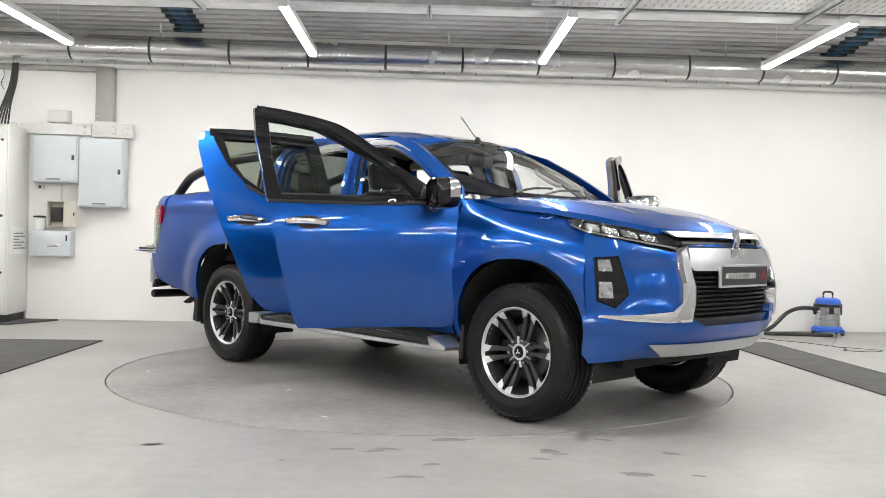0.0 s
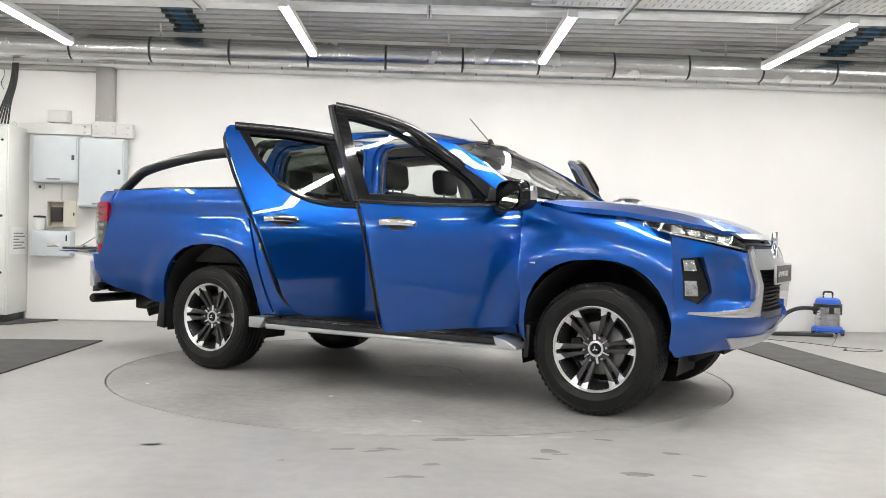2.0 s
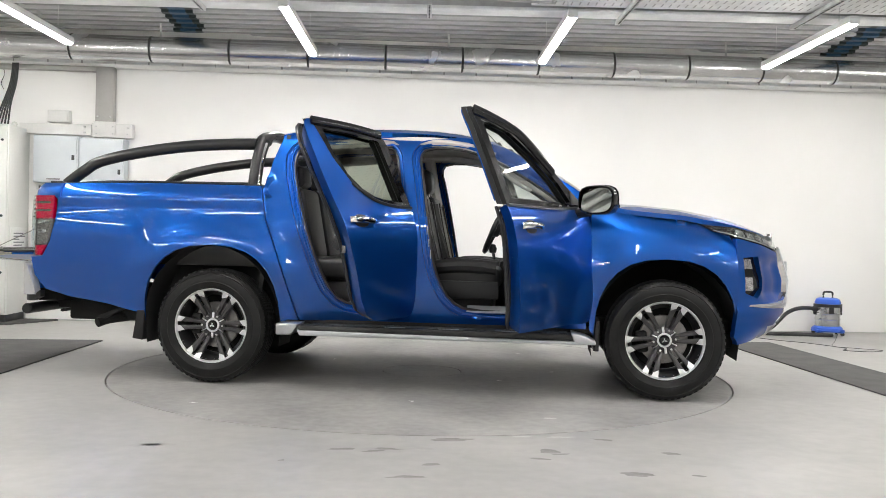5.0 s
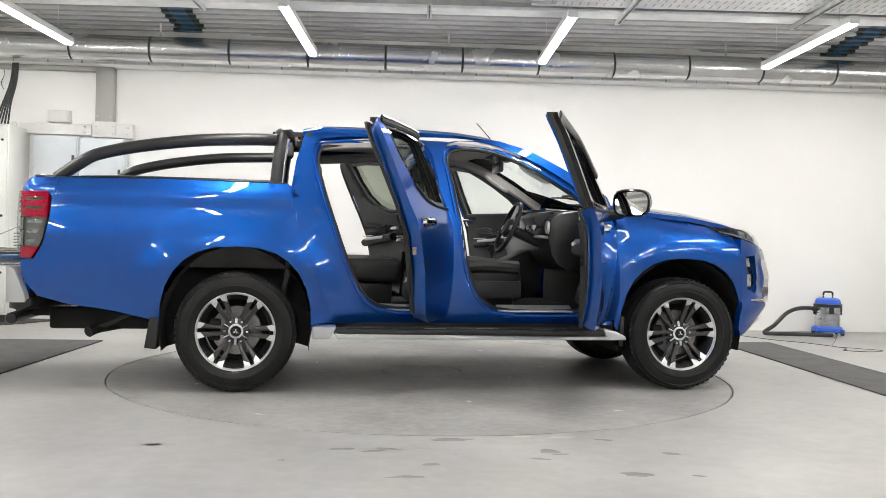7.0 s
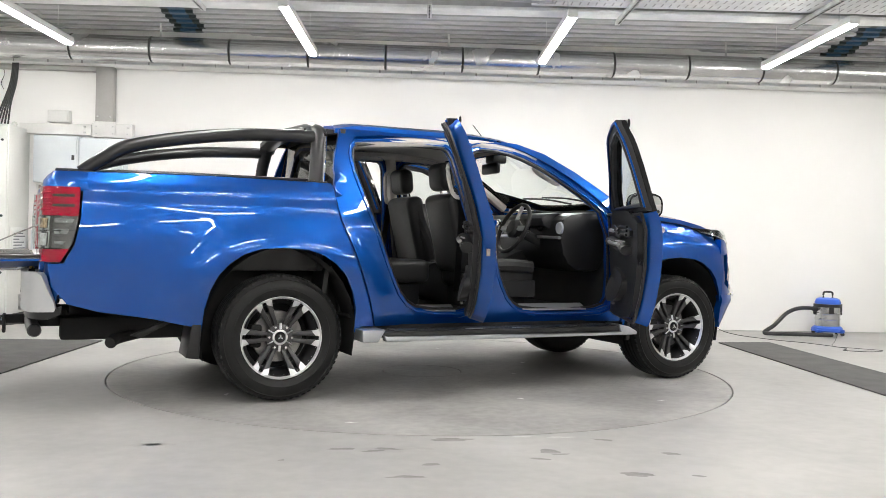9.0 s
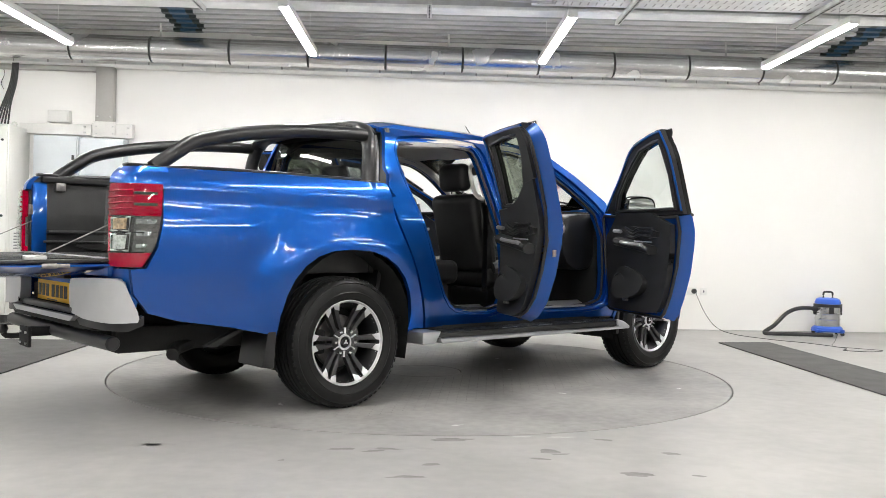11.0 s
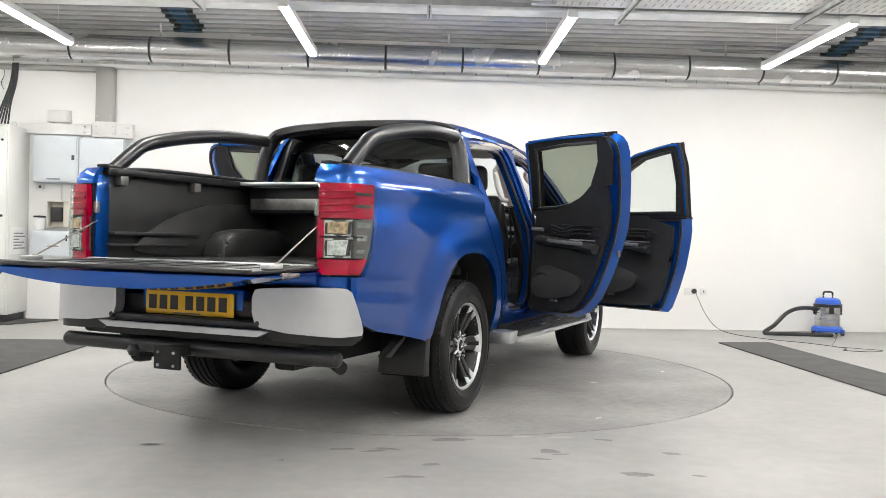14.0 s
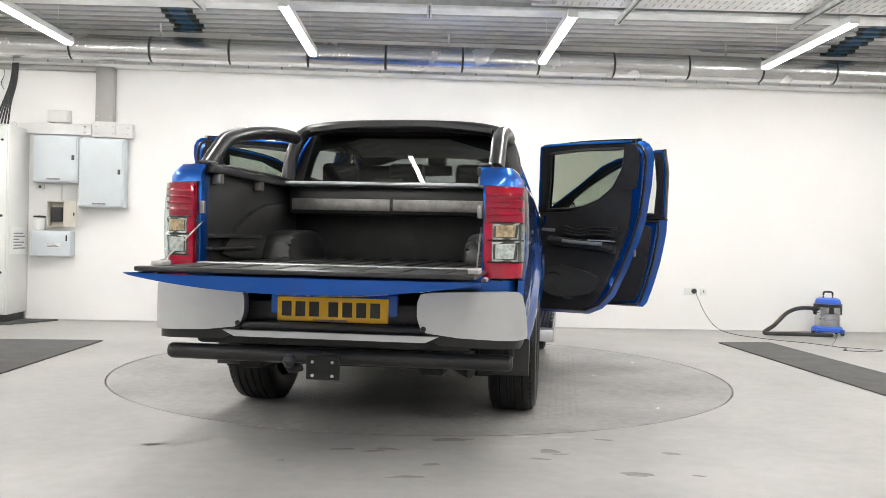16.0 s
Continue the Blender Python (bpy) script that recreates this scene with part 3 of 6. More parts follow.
        for k in range(n):
            a = 2 * math.pi * k / n
            f = 0.7 + 0.45 * noise.noise(Vector((math.cos(a) * 1.7 + x * 9, math.sin(a) * 1.7, y * 5)))
            vs.append(b.verts.new((w * f * math.cos(a), h * f * math.sin(a), 0)))
        b.faces.new(vs)
        ob = finish("floor_mark", b, mm)
        ob.matrix_basis = pose(x, y, 0.0006, 0, 0, rot)
        tagged(ob, "scuffed worn patch in the resin floor" if mm is not M_CHIP else "pale chipped mark in the floor paint", "floor mark", "floor marks", "structure")


def build_turntable():
    t = empty("turntable", pose(0, Y_DISC, 0))
    tagged(t, "round grey steel turntable plate set in the floor", "turntable")
    n = 144
    prof = [(0.30, -0.10), (R_DISC - 0.006, -0.10), (R_DISC - 0.006, -0.004), (R_DISC - 0.009, 0.0), (0.303, 0.0), (0.30, -0.003), (0.30, -0.10)]
    part("plate", lathe(prof, n), M_DISC, t)
    part("centre_cover", lathe([(0, -0.05), (0.296, -0.05), (0.296, -0.003), (0.292, 0.0), (0, 0.0)], 64), M_DISC, t)
    # raised tread bars, in pairs turned against one another
    b = bmesh.new()
    k = 0
    y = -1.15
    while y <= 1.15:
        x = -1.75
        while x <= 1.75:
            if 0.36 < math.hypot(x, y) < 1.9:
                a = radians(45 if k % 2 else -45)
                c, s = math.cos(a), math.sin(a)
                vs = [b.verts.new((x + u * c - v * s, y + u * s + v * c, 0.0025 if 0 < i < 3 else 0.0015)) for i, (u, v) in enumerate(((-0.016, 0), (0, -0.0035), (0.016, 0), (0, 0.0035)))]
                b.faces.new(vs)
            x += 0.042
            k += 1
        y += 0.042
        k += 1
    tread = part("tread", b, M_TREAD, t, "raised tread pattern")
    tread["kind"] = "stuff"
    for a, r, w, h in ((10, 1.0, 0.05, 0.02), (60, 1.4, 0.04, 0.015), (150, 0.9, 0.05, 0.02), (200, 1.7, 0.06, 0.02), (275, 1.3, 0.04, 0.02), (300, 1.9, 0.05, 0.015), (330, 0.7, 0.03, 0.02), (235, 2.0, 0.05, 0.012), (100, 1.95, 0.05, 0.012)):
        bb = bmesh.new()
        vs = [bb.verts.new((w * (0.6 + 0.4 * math.sin(3 * q + a)) * math.cos(q), h * (0.7 + 0.3 * math.cos(2 * q + a)) * math.sin(q), 0)) for q in np.linspace(0, 6.2832, 15)[:-1]]
        bb.faces.new(vs)
        part("chipped_mark", bb, M_CHIP, t, "pale chipped paint").matrix_basis = pose(r * math.cos(radians(a)), r * math.sin(radians(a)), 0.003, 0, 0, a * 3)
    return t


build_shell()
build_ceiling()
build_duct()
build_tubes()
build_services()
build_wall_things()
build_floor_things()
TURNTABLE = build_turntable()


# ---- the pickup truck: x forward, y to its left, z up, from the middle of the wheelbase ----
from mathutils.geometry import delaunay_2d_cdt

M_PAINT = mat("blue_metallic_paint", (0.002, 0.076, 0.37), 0.32, 0.76, coat=1.0)
M_PAINT.node_tree.nodes["Principled BSDF"].inputs["Specular Tint"].default_value = (0.25, 0.48, 0.90, 1)
M_PAINT.node_tree.nodes["Principled BSDF"].inputs["Coat IOR"].default_value = 1.55
M_TRIM = mat("black_trim", (0.012, 0.012, 0.013), 0.35, var=0.2, scale=12, fine=200, bump=0.03)
M_GLOSSBLACK = mat("gloss_black", (0.008, 0.008, 0.009), 0.08)
M_UNDER = mat("underbody_black", (0.012, 0.012, 0.012), 0.8, var=0.4, scale=6, fine=60)
M_LINER = mat("black_bed_liner", (0.022, 0.022, 0.022), 0.42, var=0.4, scale=7, fine=120, bump=0.15)
M_TYRE = mat("tyre_rubber", (0.010, 0.010, 0.010), 0.42, spec=0.28, var=0.35, scale=10, fine=90, bump=0.08)
M_GUN = mat("gunmetal_alloy", (0.075, 0.073, 0.075), 0.34, 0.7, var=0.15, scale=20, fine=150)
M_ALLOY = mat("machined_alloy", (0.82, 0.82, 0.83), 0.30, 0.75)
M_BRAKE = mat("brake_steel", (0.30, 0.29, 0.28), 0.4, 0.9, var=0.3, scale=20, fine=90)
M_SILVERPAINT = mat("silver_bumper_paint", (0.58, 0.585, 0.595), 0.34, 0.6, coat=0.3, var=0.03, scale=20, fine=300)
M_SEAT = mat("black_leather", (0.022, 0.022, 0.0228), 0.38, var=0.3, scale=6, fine=220, bump=0.15, spec=0.3)
M_CARD = mat("dark_trim_plastic", (0.027, 0.0275, 0.029), 0.44, var=0.25, scale=8, fine=240, bump=0.12, spec=0.3)
M_ROOFLINER = mat("grey_headlining", (0.62, 0.60, 0.57), 0.85, var=0.1, scale=8, fine=260, bump=0.1)
M_RED = mat("red_lens", (0.45, 0.0, 0.026), 0.10, spec=0.4, coat=0.6, var=0.45, scale=14, fine=70, bump=0.12, cell=True)
M_CLEAR = mat("clear_lens", (0.55, 0.55, 0.56), 0.14, 0.75, coat=0.4, var=0.55, scale=30, fine=90, bump=0.35, cell=True)
M_SILVER = mat("reflector_silver", (0.82, 0.82, 0.81), 0.16, 0.5, var=0.5, scale=35, fine=80, bump=0.4, cell=True)
M_SMOKECLEAR = mat("smoked_clear_lens", (0.16, 0.15, 0.15), 0.12, 0.3, coat=1.0, var=0.5, scale=18, fine=60, bump=0.4, cell=True)
M_PLATEINK = mat("plate_black", (0.02, 0.017, 0.012), 0.45)
M_SMOKE = mat("smoked_lens", (0.05, 0.045, 0.045), 0.10, coat=0.6)
M_AMBER = mat("amber_lens", (0.72, 0.50, 0.32), 0.14, 0.4, coat=0.6, var=0.6, scale=35, fine=70, bump=0.4, cell=True)
M_BAR = mat("satin_black_tube", (0.014, 0.014, 0.015), 0.30, var=0.2, scale=12, fine=200, bump=0.02)
M_YELLOW = mat("yellow_plate", (0.90, 0.52, 0.02), 0.4, var=0.05, scale=9, fine=80)
M_MIRROR = mat("mirror_glass", (0.9, 0.9, 0.9), 0.015, 1.0)
M_GLASS = glass("clear_glass", (0.86, 0.90, 0.88))
M_PRIVACY = glass("tinted_glass", (0.20, 0.22, 0.21))
M_DOORGLASS = glass("door_glass", (0.78, 0.83, 0.80))
M_REDSIGN = mat("red_sign", (0.20, 0.01, 0.02), 0.4)
M_CARBON = mat("dark_sign", (0.03, 0.03, 0.034), 0.35)
M_STEPTREAD = mat("step_tread", (0.02, 0.02, 0.02), 0.6, var=0.3, scale=10, fine=120, bump=0.3)

PICKUP = empty("pickup_truck")
tagged(PICKUP, "metallic blue double-cab pickup truck with doors and tailgate open", "pickup truck")


def sstep(a, b, v):
    q = min(1.0, max(0.0, (v - a) / (b - a)))
    return q * q * (3 - 2 * q)


LOW_Z = (0.34, 0.42, 0.50, 0.62, 0.80, 1.00, 1.09, 1.13, 1.20, 1.25, 1.45, 1.62, 1.69, 1.73)
LOW_Y = (0.780, 0.810, 0.842, 0.868, 0.886, 0.884, 0.874, 0.862, 0.836, 0.818, 0.748, 0.682, 0.640, 0.575)
BED_Z = (0.40, 0.50, 0.62, 0.80, 0.98, 1.07, 1.13, 1.185, 1.225, 1.265, 1.305, 1.34)
BED_Y = (0.805, 0.842, 0.868, 0.886, 0.884, 0.874, 0.860, 0.852, 0.858, 0.850, 0.830, 0.80)


def soft_curve(zs, ys):
    """A dense, rounded version of a section."""
    z = np.arange(zs[0] - 0.1, zs[-1] + 0.1, 0.005)
    y = np.interp(z, zs, ys)
    k = np.hanning(13)
    return z, np.convolve(np.pad(y, 6, "edge"), k / k.sum(), "valid")


LOW_C, BED_C = soft_curve(LOW_Z, LOW_Y), soft_curve(BED_Z, BED_Y)


def half_width(x, z):
    """Half the body's width at that place along its side."""
    y = float(np.interp(z, *(BED_C if x < -1.155 else LOW_C)))
    y -= 0.075 * max(0, x - 1.15) ** 2 + 0.03 * max(0, -2.05 - x) ** 2
    for xw in (-1.5, 1.5):
        d = math.hypot(x - xw, (z - 0.37) * 0.97)
        y += 0.038 * sstep(0.80, 0.58, d) * sstep(1.20, 0.90, z)
    if x > 1.0:
        # the wing rolls over towards the bonnet
        top = float(np.interp(x, (1.0, 1.75, 2.0), (1.245, 1.13, 1.08)))
        q = min(1.2, max(0.0, (z - top + 0.13) / 0.13))
        y -= (0.03 + 0.075 * sstep(1.0, 1.5, x)) * q * q * sstep(1.0, 1.12, x)
    return y


def side(sg):
    return lambda x, z, d=0.0: Vector((x, sg * (half_width(x, z) - d), z))


def chaikin(pts, n=1):
    for _ in range(n):
        out = []
        for i, a in enumerate(pts):
            b = pts[(i + 1) % len(pts)]
            out += [(a[0] * 0.75 + b[0] * 0.25, a[1] * 0.75 + b[1] * 0.25), (a[0] * 0.25 + b[0] * 0.75, a[1] * 0.25 + b[1] * 0.75)]
        pts = out
    return pts


def resample(pts, step):
    out = []
    for i, a in enumerate(pts):
        b = pts[(i + 1) % len(pts)]
        n = max(1, int(math.ceil(math.hypot(b[0] - a[0], b[1] - a[1]) / step)))
        out += [(a[0] + (b[0] - a[0]) * k / n, a[1] + (b[1] - a[1]) * k / n) for k in range(n)]
    return out


def inside(p, poly):
    x, y = p
    c = False
    j = len(poly) - 1
    for i in range(len(poly)):
        a, b = poly[i], poly[j]
        if (a[1] > y) != (b[1] > y) and x < (b[0] - a[0]) * (y - a[1]) / (b[1] - a[1]) + a[0]:
            c = not c
        j = i
    return c


def panel(outline, fn, step=0.05, holes=(), ret=0.02, rnd=0, hole_rnd=1, bm=None, back=False):
    """A curved sheet: outline and holes in the sheet's own plane, fn(u, v, d) its place d below the surface; its edges turn in by ret."""
    outline = resample(chaikin(outline, rnd), step)
    holes = [resample(chaikin(h, hole_rnd), step) for h in holes]
    vs, es = [], []
    for loop in [outline, *holes]:
        k = len(vs)
        vs += loop
        es += [(k + i, k + (i + 1) % len(loop)) for i in range(len(loop))]
    edge = np.array(vs)
    us, ws = [p[0] for p in outline], [p[1] for p in outline]
    u = min(us) + step * 0.5
    while u < max(us):
        w = min(ws) + step * 0.5
        while w < max(ws):
            if inside((u, w), outline) and not any(inside((u, w), h) for h in holes) and np.min(np.hypot(edge[:, 0] - u, edge[:, 1] - w)) > 0.5 * step:
                vs.append((u, w))
            w += step
        u += step
    V, E, F, *_ = delaunay_2d_cdt([Vector(p) for p in vs], es, [], 0, 1e-6)
    b = bmesh.new()
    bv = [b.verts.new(fn(p.x, p.y, 0.0)) for p in V]
    uv = {v: p for v, p in zip(bv, V)}
    for f in F:
        c = sum((V[i] for i in f), Vector((0, 0))) / len(f)
        if inside(c, outline) and not any(inside(c, h) for h in holes):
            b.faces.new([bv[i] for i in f])
    for v in [v for v in b.verts if not v.link_faces]:
        b.verts.remove(v)
    if ret:
        twin = {}
        for e in [e for e in b.edges if len(e.link_faces) == 1]:
            q = []
            for v in e.verts:
                if v not in twin:
                    twin[v] = b.verts.new(fn(uv[v].x, uv[v].y, ret))
                q.append(twin[v])
            b.faces.new((e.verts[0], e.verts[1], q[1], q[0]))
    if back:
        bk = {}
        for f in [f for f in b.faces if all(v in uv for v in f.verts)]:
            q = []
            for v in f.verts:
                if v in twin:
                    q.append(twin[v])
                else:
                    if v not in bk:
                        bk[v] = b.verts.new(fn(uv[v].x, uv[v].y, ret))
                    q.append(bk[v])
            b.faces.new(q[::-1])
    return join(bm, b)


def wrap(points, lean=None):
    """A sheet that bends round a corner: (s, z, d), s along a plan path of (x, |y|) from the middle outward."""
    P = smooth_path([(x, y, 0) for x, y in points], 6)
    S = np.concatenate([[0], np.cumsum([(b - a).length for a, b in zip(P, P[1:])])])
    X, Y = np.array([p.x for p in P]), np.array([p.y for p in P])
    sign = 1 if P[0].x > 0 else -1

    def fn(s, z, d=0.0):
        a = abs(s)
        x, y = np.interp(a, S, X), np.interp(a, S, Y)
        e = 0.02
        tx, ty = np.interp(a + e, S, X) - np.interp(max(0, a - e), S, X), np.interp(a + e, S, Y) - np.interp(max(0, a - e), S, Y)
        n = math.hypot(tx, ty) or 1
        nx, ny = (ty / n, -tx / n) if sign > 0 else (-ty / n, tx / n)
        if lean:
            x += float(np.interp(z, lean[0], lean[1])) * min(1, max(0, 1 - (a - 0.65) / 0.45))
        return Vector((x - nx * d, (1 if s > 0 else -1) * (y - ny * d), z))
    return fn


FRONT = wrap([(2.37, 0), (2.355, 0.30), (2.30, 0.52), (2.20, 0.68), (2.08, 0.785), (1.95, 0.855), (1.80, 0.880), (1.55, 0.89)],
             ((0.34, 0.42, 0.52, 0.60, 0.78, 0.95, 1.05, 1.15), (-0.20, -0.10, -0.015, 0.0, 0.01, -0.04, -0.08, -0.15)))
REAR = wrap([(-2.93, 0), (-2.93, 0.45), (-2.925, 0.68), (-2.885, 0.815), (-2.79, 0.88), (-2.60, 0.895)])


def arch(xw, top, w):
    """Points of a wheel opening from its front foot over the top to its rear foot."""
    out = []
    for k in range(15):
        a = math.pi * k / 14
        c, s = math.cos(a), math.sin(a)
        out.append((xw + w * math.copysign(abs(c) ** 0.80, c), 0.40 + (top - 0.40) * s ** 0.80))
    return out


OPEN_F = [(-0.15, 1.57), (-0.10, 1.635), (0.13, 1.635), (0.34, 1.57), (0.55, 1.46), (0.78, 1.31), (0.92, 1.19), (0.92, 0.62), (0.88, 0.53), (0.65, 0.51), (0.22, 0.515), (0.10, 0.58), (0.02, 0.72), (-0.02, 0.85), (-0.06, 1.10), (-0.12, 1.45)]
OPEN_R = [(-1.01, 1.47), (-1.01, 1.58), (-0.96, 1.635), (-0.34, 1.64), (-0.28, 1.60), (-0.25, 1.45), (-0.17, 0.95), (-0.14, 0.62), (-0.18, 0.52), (-0.56, 0.525), (-0.69, 0.60), (-0.79, 0.80), (-0.87, 1.02), (-0.95, 1.26)]


def grow(poly, d):
    """The outline moved outward by d."""
    n = len(poly)
    turn = 1 if sum(poly[i][0] * poly[(i + 1) % n][1] - poly[(i + 1) % n][0] * poly[i][1] for i in range(n)) > 0 else -1
    out = []
    for i in range(n):
        a, b = poly[i - 1], poly[(i + 1) % n]
        tx, ty = b[0] - a[0], b[1] - a[1]
        q = math.hypot(tx, ty)
        out.append((poly[i][0] + turn * ty / q * d, poly[i][1] - turn * tx / q * d))
    return out


def body_sides():
    for sg in (-1, 1):
        S = side(sg)
        fen = [(1.02, 0.44), (1.02, 1.235), (1.10, 1.245), (1.30, 1.215), (1.55, 1.165), (1.75, 1.125), (1.80, 1.085), (1.90, 1.06), (1.93, 0.92)]
        fen = fen[:8] + [(1.94, 0.95), (1.945, 0.80), (1.955, 0.55), (1.955, 0.40)] + arch(1.5, 0.905, 0.45)
        part("front_wing", panel(fen, S, 0.035, ret=0.03), M_PAINT, PICKUP)
        bed = [(-1.185, 1.335), (-1.9, 1.345), (-2.62, 1.335), (-2.70, 1.31), (-2.72, 1.235), (-2.625, 1.225), (-2.635, 1.07), (-2.665, 0.93), (-2.72, 0.825), (-2.80, 0.82), (-2.78, 0.70), (-2.70, 0.60), (-2.54, 0.555), (-2.25, 0.51), (-2.02, 0.46)]
        bed = bed + arch(-1.5, 0.93, 0.475)[::-1] + [(-0.985, 0.44), (-0.905, 0.44), (-0.955, 0.60), (-1.015, 0.78), (-1.065, 0.92), (-1.145, 1.11)]
        part("bed_side", panel(bed, S, 0.035, ret=0.03), M_PAINT, PICKUP)
        cab = [(1.00, 0.44), (1.00, 1.235), (0.97, 1.315), (0.68, 1.50), (0.44, 1.625), (0.24, 1.685), (-0.05, 1.712), (-0.28, 1.722), (-0.97, 1.722), (-1.08, 1.70), (-1.14, 1.50), (-1.168, 1.32), (-1.128, 1.11), (-1.048, 0.92), (-0.998, 0.78), (-0.938, 0.60), (-0.888, 0.44)]
        part("cab_side", panel(cab, S, 0.04, [grow(OPEN_F, 0.040), grow(OPEN_R, 0.040)], ret=0.03), M_PAINT, PICKUP)
        for nm, o in (("front_door_seal", OPEN_F), ("rear_door_seal", OPEN_R)):
            part("door_flange", panel(grow(o, 0.052), lambda x, z, d=0, S=S: S(x, z, 0.026 + d), 0.045, [o], ret=0.03, rnd=1), M_PAINT, PICKUP, "blue recessed door flange")
            part("flange_bead", tube([S(p[0], p[1], 0.026) for p in chaikin(grow(o, 0.016), 1)], 0.007, 1, 6, closed=True, up=(0, 1, 0)), M_PAINT, PICKUP, "raised blue bead")
            c = (sum(p[0] for p in o) / len(o), sum(p[1] for p in o) / len(o))
            o2 = [(c[0] + (p[0] - c[0]) * 0.965, c[1] + (p[1] - c[1]) * 0.972) for p in o]
            part(nm, panel([(c[0] + (p[0] - c[0]) * 1.03, c[1] + (p[1] - c[1]) * 1.03) for p in o], lambda x, z, d=0, S=S: S(x, z, 0.05 + d), 0.05, [o2], ret=0.05, rnd=1), M_PAINT, PICKUP, "blue inner door frame")
            rim = chaikin(o2, 1)
            part("rubber_seal", tube([S(p[0], p[1], 0.055) for p in rim], 0.010, 1, 6, closed=True, up=(0, 1, 0)), M_TRIM, PICKUP, "black rubber door seal")
        # sill plates
        for x0, x1 in ((0.22, 0.74), (-0.62, -0.30)):
            part("sill_plate", box(x0, x1, -0.045, 0.045, -0.005, 0.006, 0.003), M_SATIN, PICKUP, "brushed steel sill plate").matrix_basis = pose(0, sg * 0.772, 0.541, -sg * 24)
        part("gap_filler", panel([(-1.26, 1.33), (-1.09, 1.33), (-1.05, 1.11), (-0.96, 0.92), (-0.90, 0.78), (-0.84, 0.60), (-0.80, 0.44), (-0.98, 0.44), (-1.03, 0.60), (-1.09, 0.78), (-1.14, 0.92), (-1.22, 1.11)], lambda x, z, d=0: S(x, z, 0.032 + d), 0.06, ret=0.01), M_PAINT, PICKUP, "blue joint between cab and bed")
        part("wing_badge", box(1.10, 1.14, sg * (half_width(1.12, 0.875) + 0.002) - 0.004, sg * (half_width(1.12, 0.875) + 0.002) + 0.004, 0.870, 0.880, 0.002), M_CHROME, PICKUP, "small chrome wing badge")
        for z0, z1 in ((0.86, 0.93), (0.95, 1.00), (1.03, 1.09)):
            zc = (z0 + z1) / 2
            xe, ye = float(np.interp(zc, (0.72, 0.85, 1.10), (0.022, -0.016, -0.056))), half_width(-0.04, zc)
            part("pillar_label", box(xe, xe + 0.002, sg * (ye - 0.041) - 0.014, sg * (ye - 0.041) + 0.014, z0, z1, 0), M_PAPER, PICKUP, "white printed label")
        for x0 in (-0.30, 0.05, 0.42):
            part("step_marking", box(x0, x0 + 0.14, sg * 0.965 - 0.006, sg * 0.965 + 0.006, 0.4215, 0.4225, 0), M_SATIN, PICKUP, "pale marking bar on the step")
        # wheel housings
        for xw, top in ((1.5, 0.90), (-1.5, 0.925)):
            b = bmesh.new()
            prev = None
            for k in range(17):
                a = math.pi * (k / 16 * 1.16 - 0.08)
                c, s = math.cos(a), math.sin(a)
                ring = [b.verts.new((xw + 0.475 * c * rr, sg * y, 0.39 + (top - 0.385) * s * rr)) for y, rr in ((0.40 if xw > 0 else 0.57, 1), (half_width(xw + 0.47 * c, max(0.45, 0.39 + (top - 0.39) * s)) - 0.012, 1.0))]
                mid = b.verts.new((xw, sg * (0.40 if xw > 0 else 0.57), 0.40))
                if prev:
                    b.faces.new((prev[0], ring[0], ring[1], prev[1]))
                    b.faces.new((prev[0], ring[0], mid))
                prev = ring
            part("wheel_arch_liner", b, M_UNDER, PICKUP, "black plastic arch liner")
        # mud flaps
        part("mud_flap", prism([(-1.965, 0.62), (-2.005, 0.62), (-2.06, 0.28), (-1.985, 0.27)], lambda u, v, d: (u, sg * (0.60 + d), v), 0.27, 0.006), M_TRIM, PICKUP)
        part("mud_flap", prism([(1.09, 0.50), (1.065, 0.50), (1.05, 0.30), (1.085, 0.30)], lambda u, v, d: (u, sg * (0.62 + d), v), 0.25, 0.005), M_TRIM, PICKUP)
        # side step
        st = part("side_step", box(-0.88, 0.93, sg * 0.89 - 0.085, sg * 0.89 + 0.085, 0.375, 0.415, 0.012), M_STEPTREAD, PICKUP, "black tread side step with silver ends")
        part("step_edge", prism([(-0.88, 0.395), (-0.86, 0.352), (0.98, 0.352), (0.98, 0.372), (-0.86, 0.385)], lambda u, v, d: (u, sg * (0.93 + d), v), 0.062, 0.006), M_SATIN, st, "silver step edge")
        for x0, x1, k in ((-1.02, -0.865, 1), (0.93, 1.06, -1)):
            xa, xb = (x0, x1) if k > 0 else (x1, x0)
            part("step_end", prism([(xa, 0.43), (xb, 0.43), (xb - 0.05 * k, 0.352), (xa, 0.352)] if k > 0 else [(xb - 0.03, 0.43), (xb + 0.06, 0.41), (xa, 0.375), (xa, 0.352), (xb, 0.352)], lambda u, v, d: (u, sg * (0.79 + d), v), 0.202, 0.010), M_SATIN, st, "silver step end cap")
        for i in range(5):
            part("tread_rib", box(-0.80, 0.88, sg * 0.89 - 0.06 + 0.028 * i, sg * 0.89 - 0.046 + 0.028 * i, 0.415, 0.421, 0.002), M_TRIM, st)
        # sill below the doors
        part("lower_sill", prism([(-0.90, 0.46), (-0.92, 0.40), (1.04, 0.40), (1.04, 0.46)], lambda u, v, d: (u, sg * (0.60 + d), v), 0.22, 0.01), M_UNDER, PICKUP)


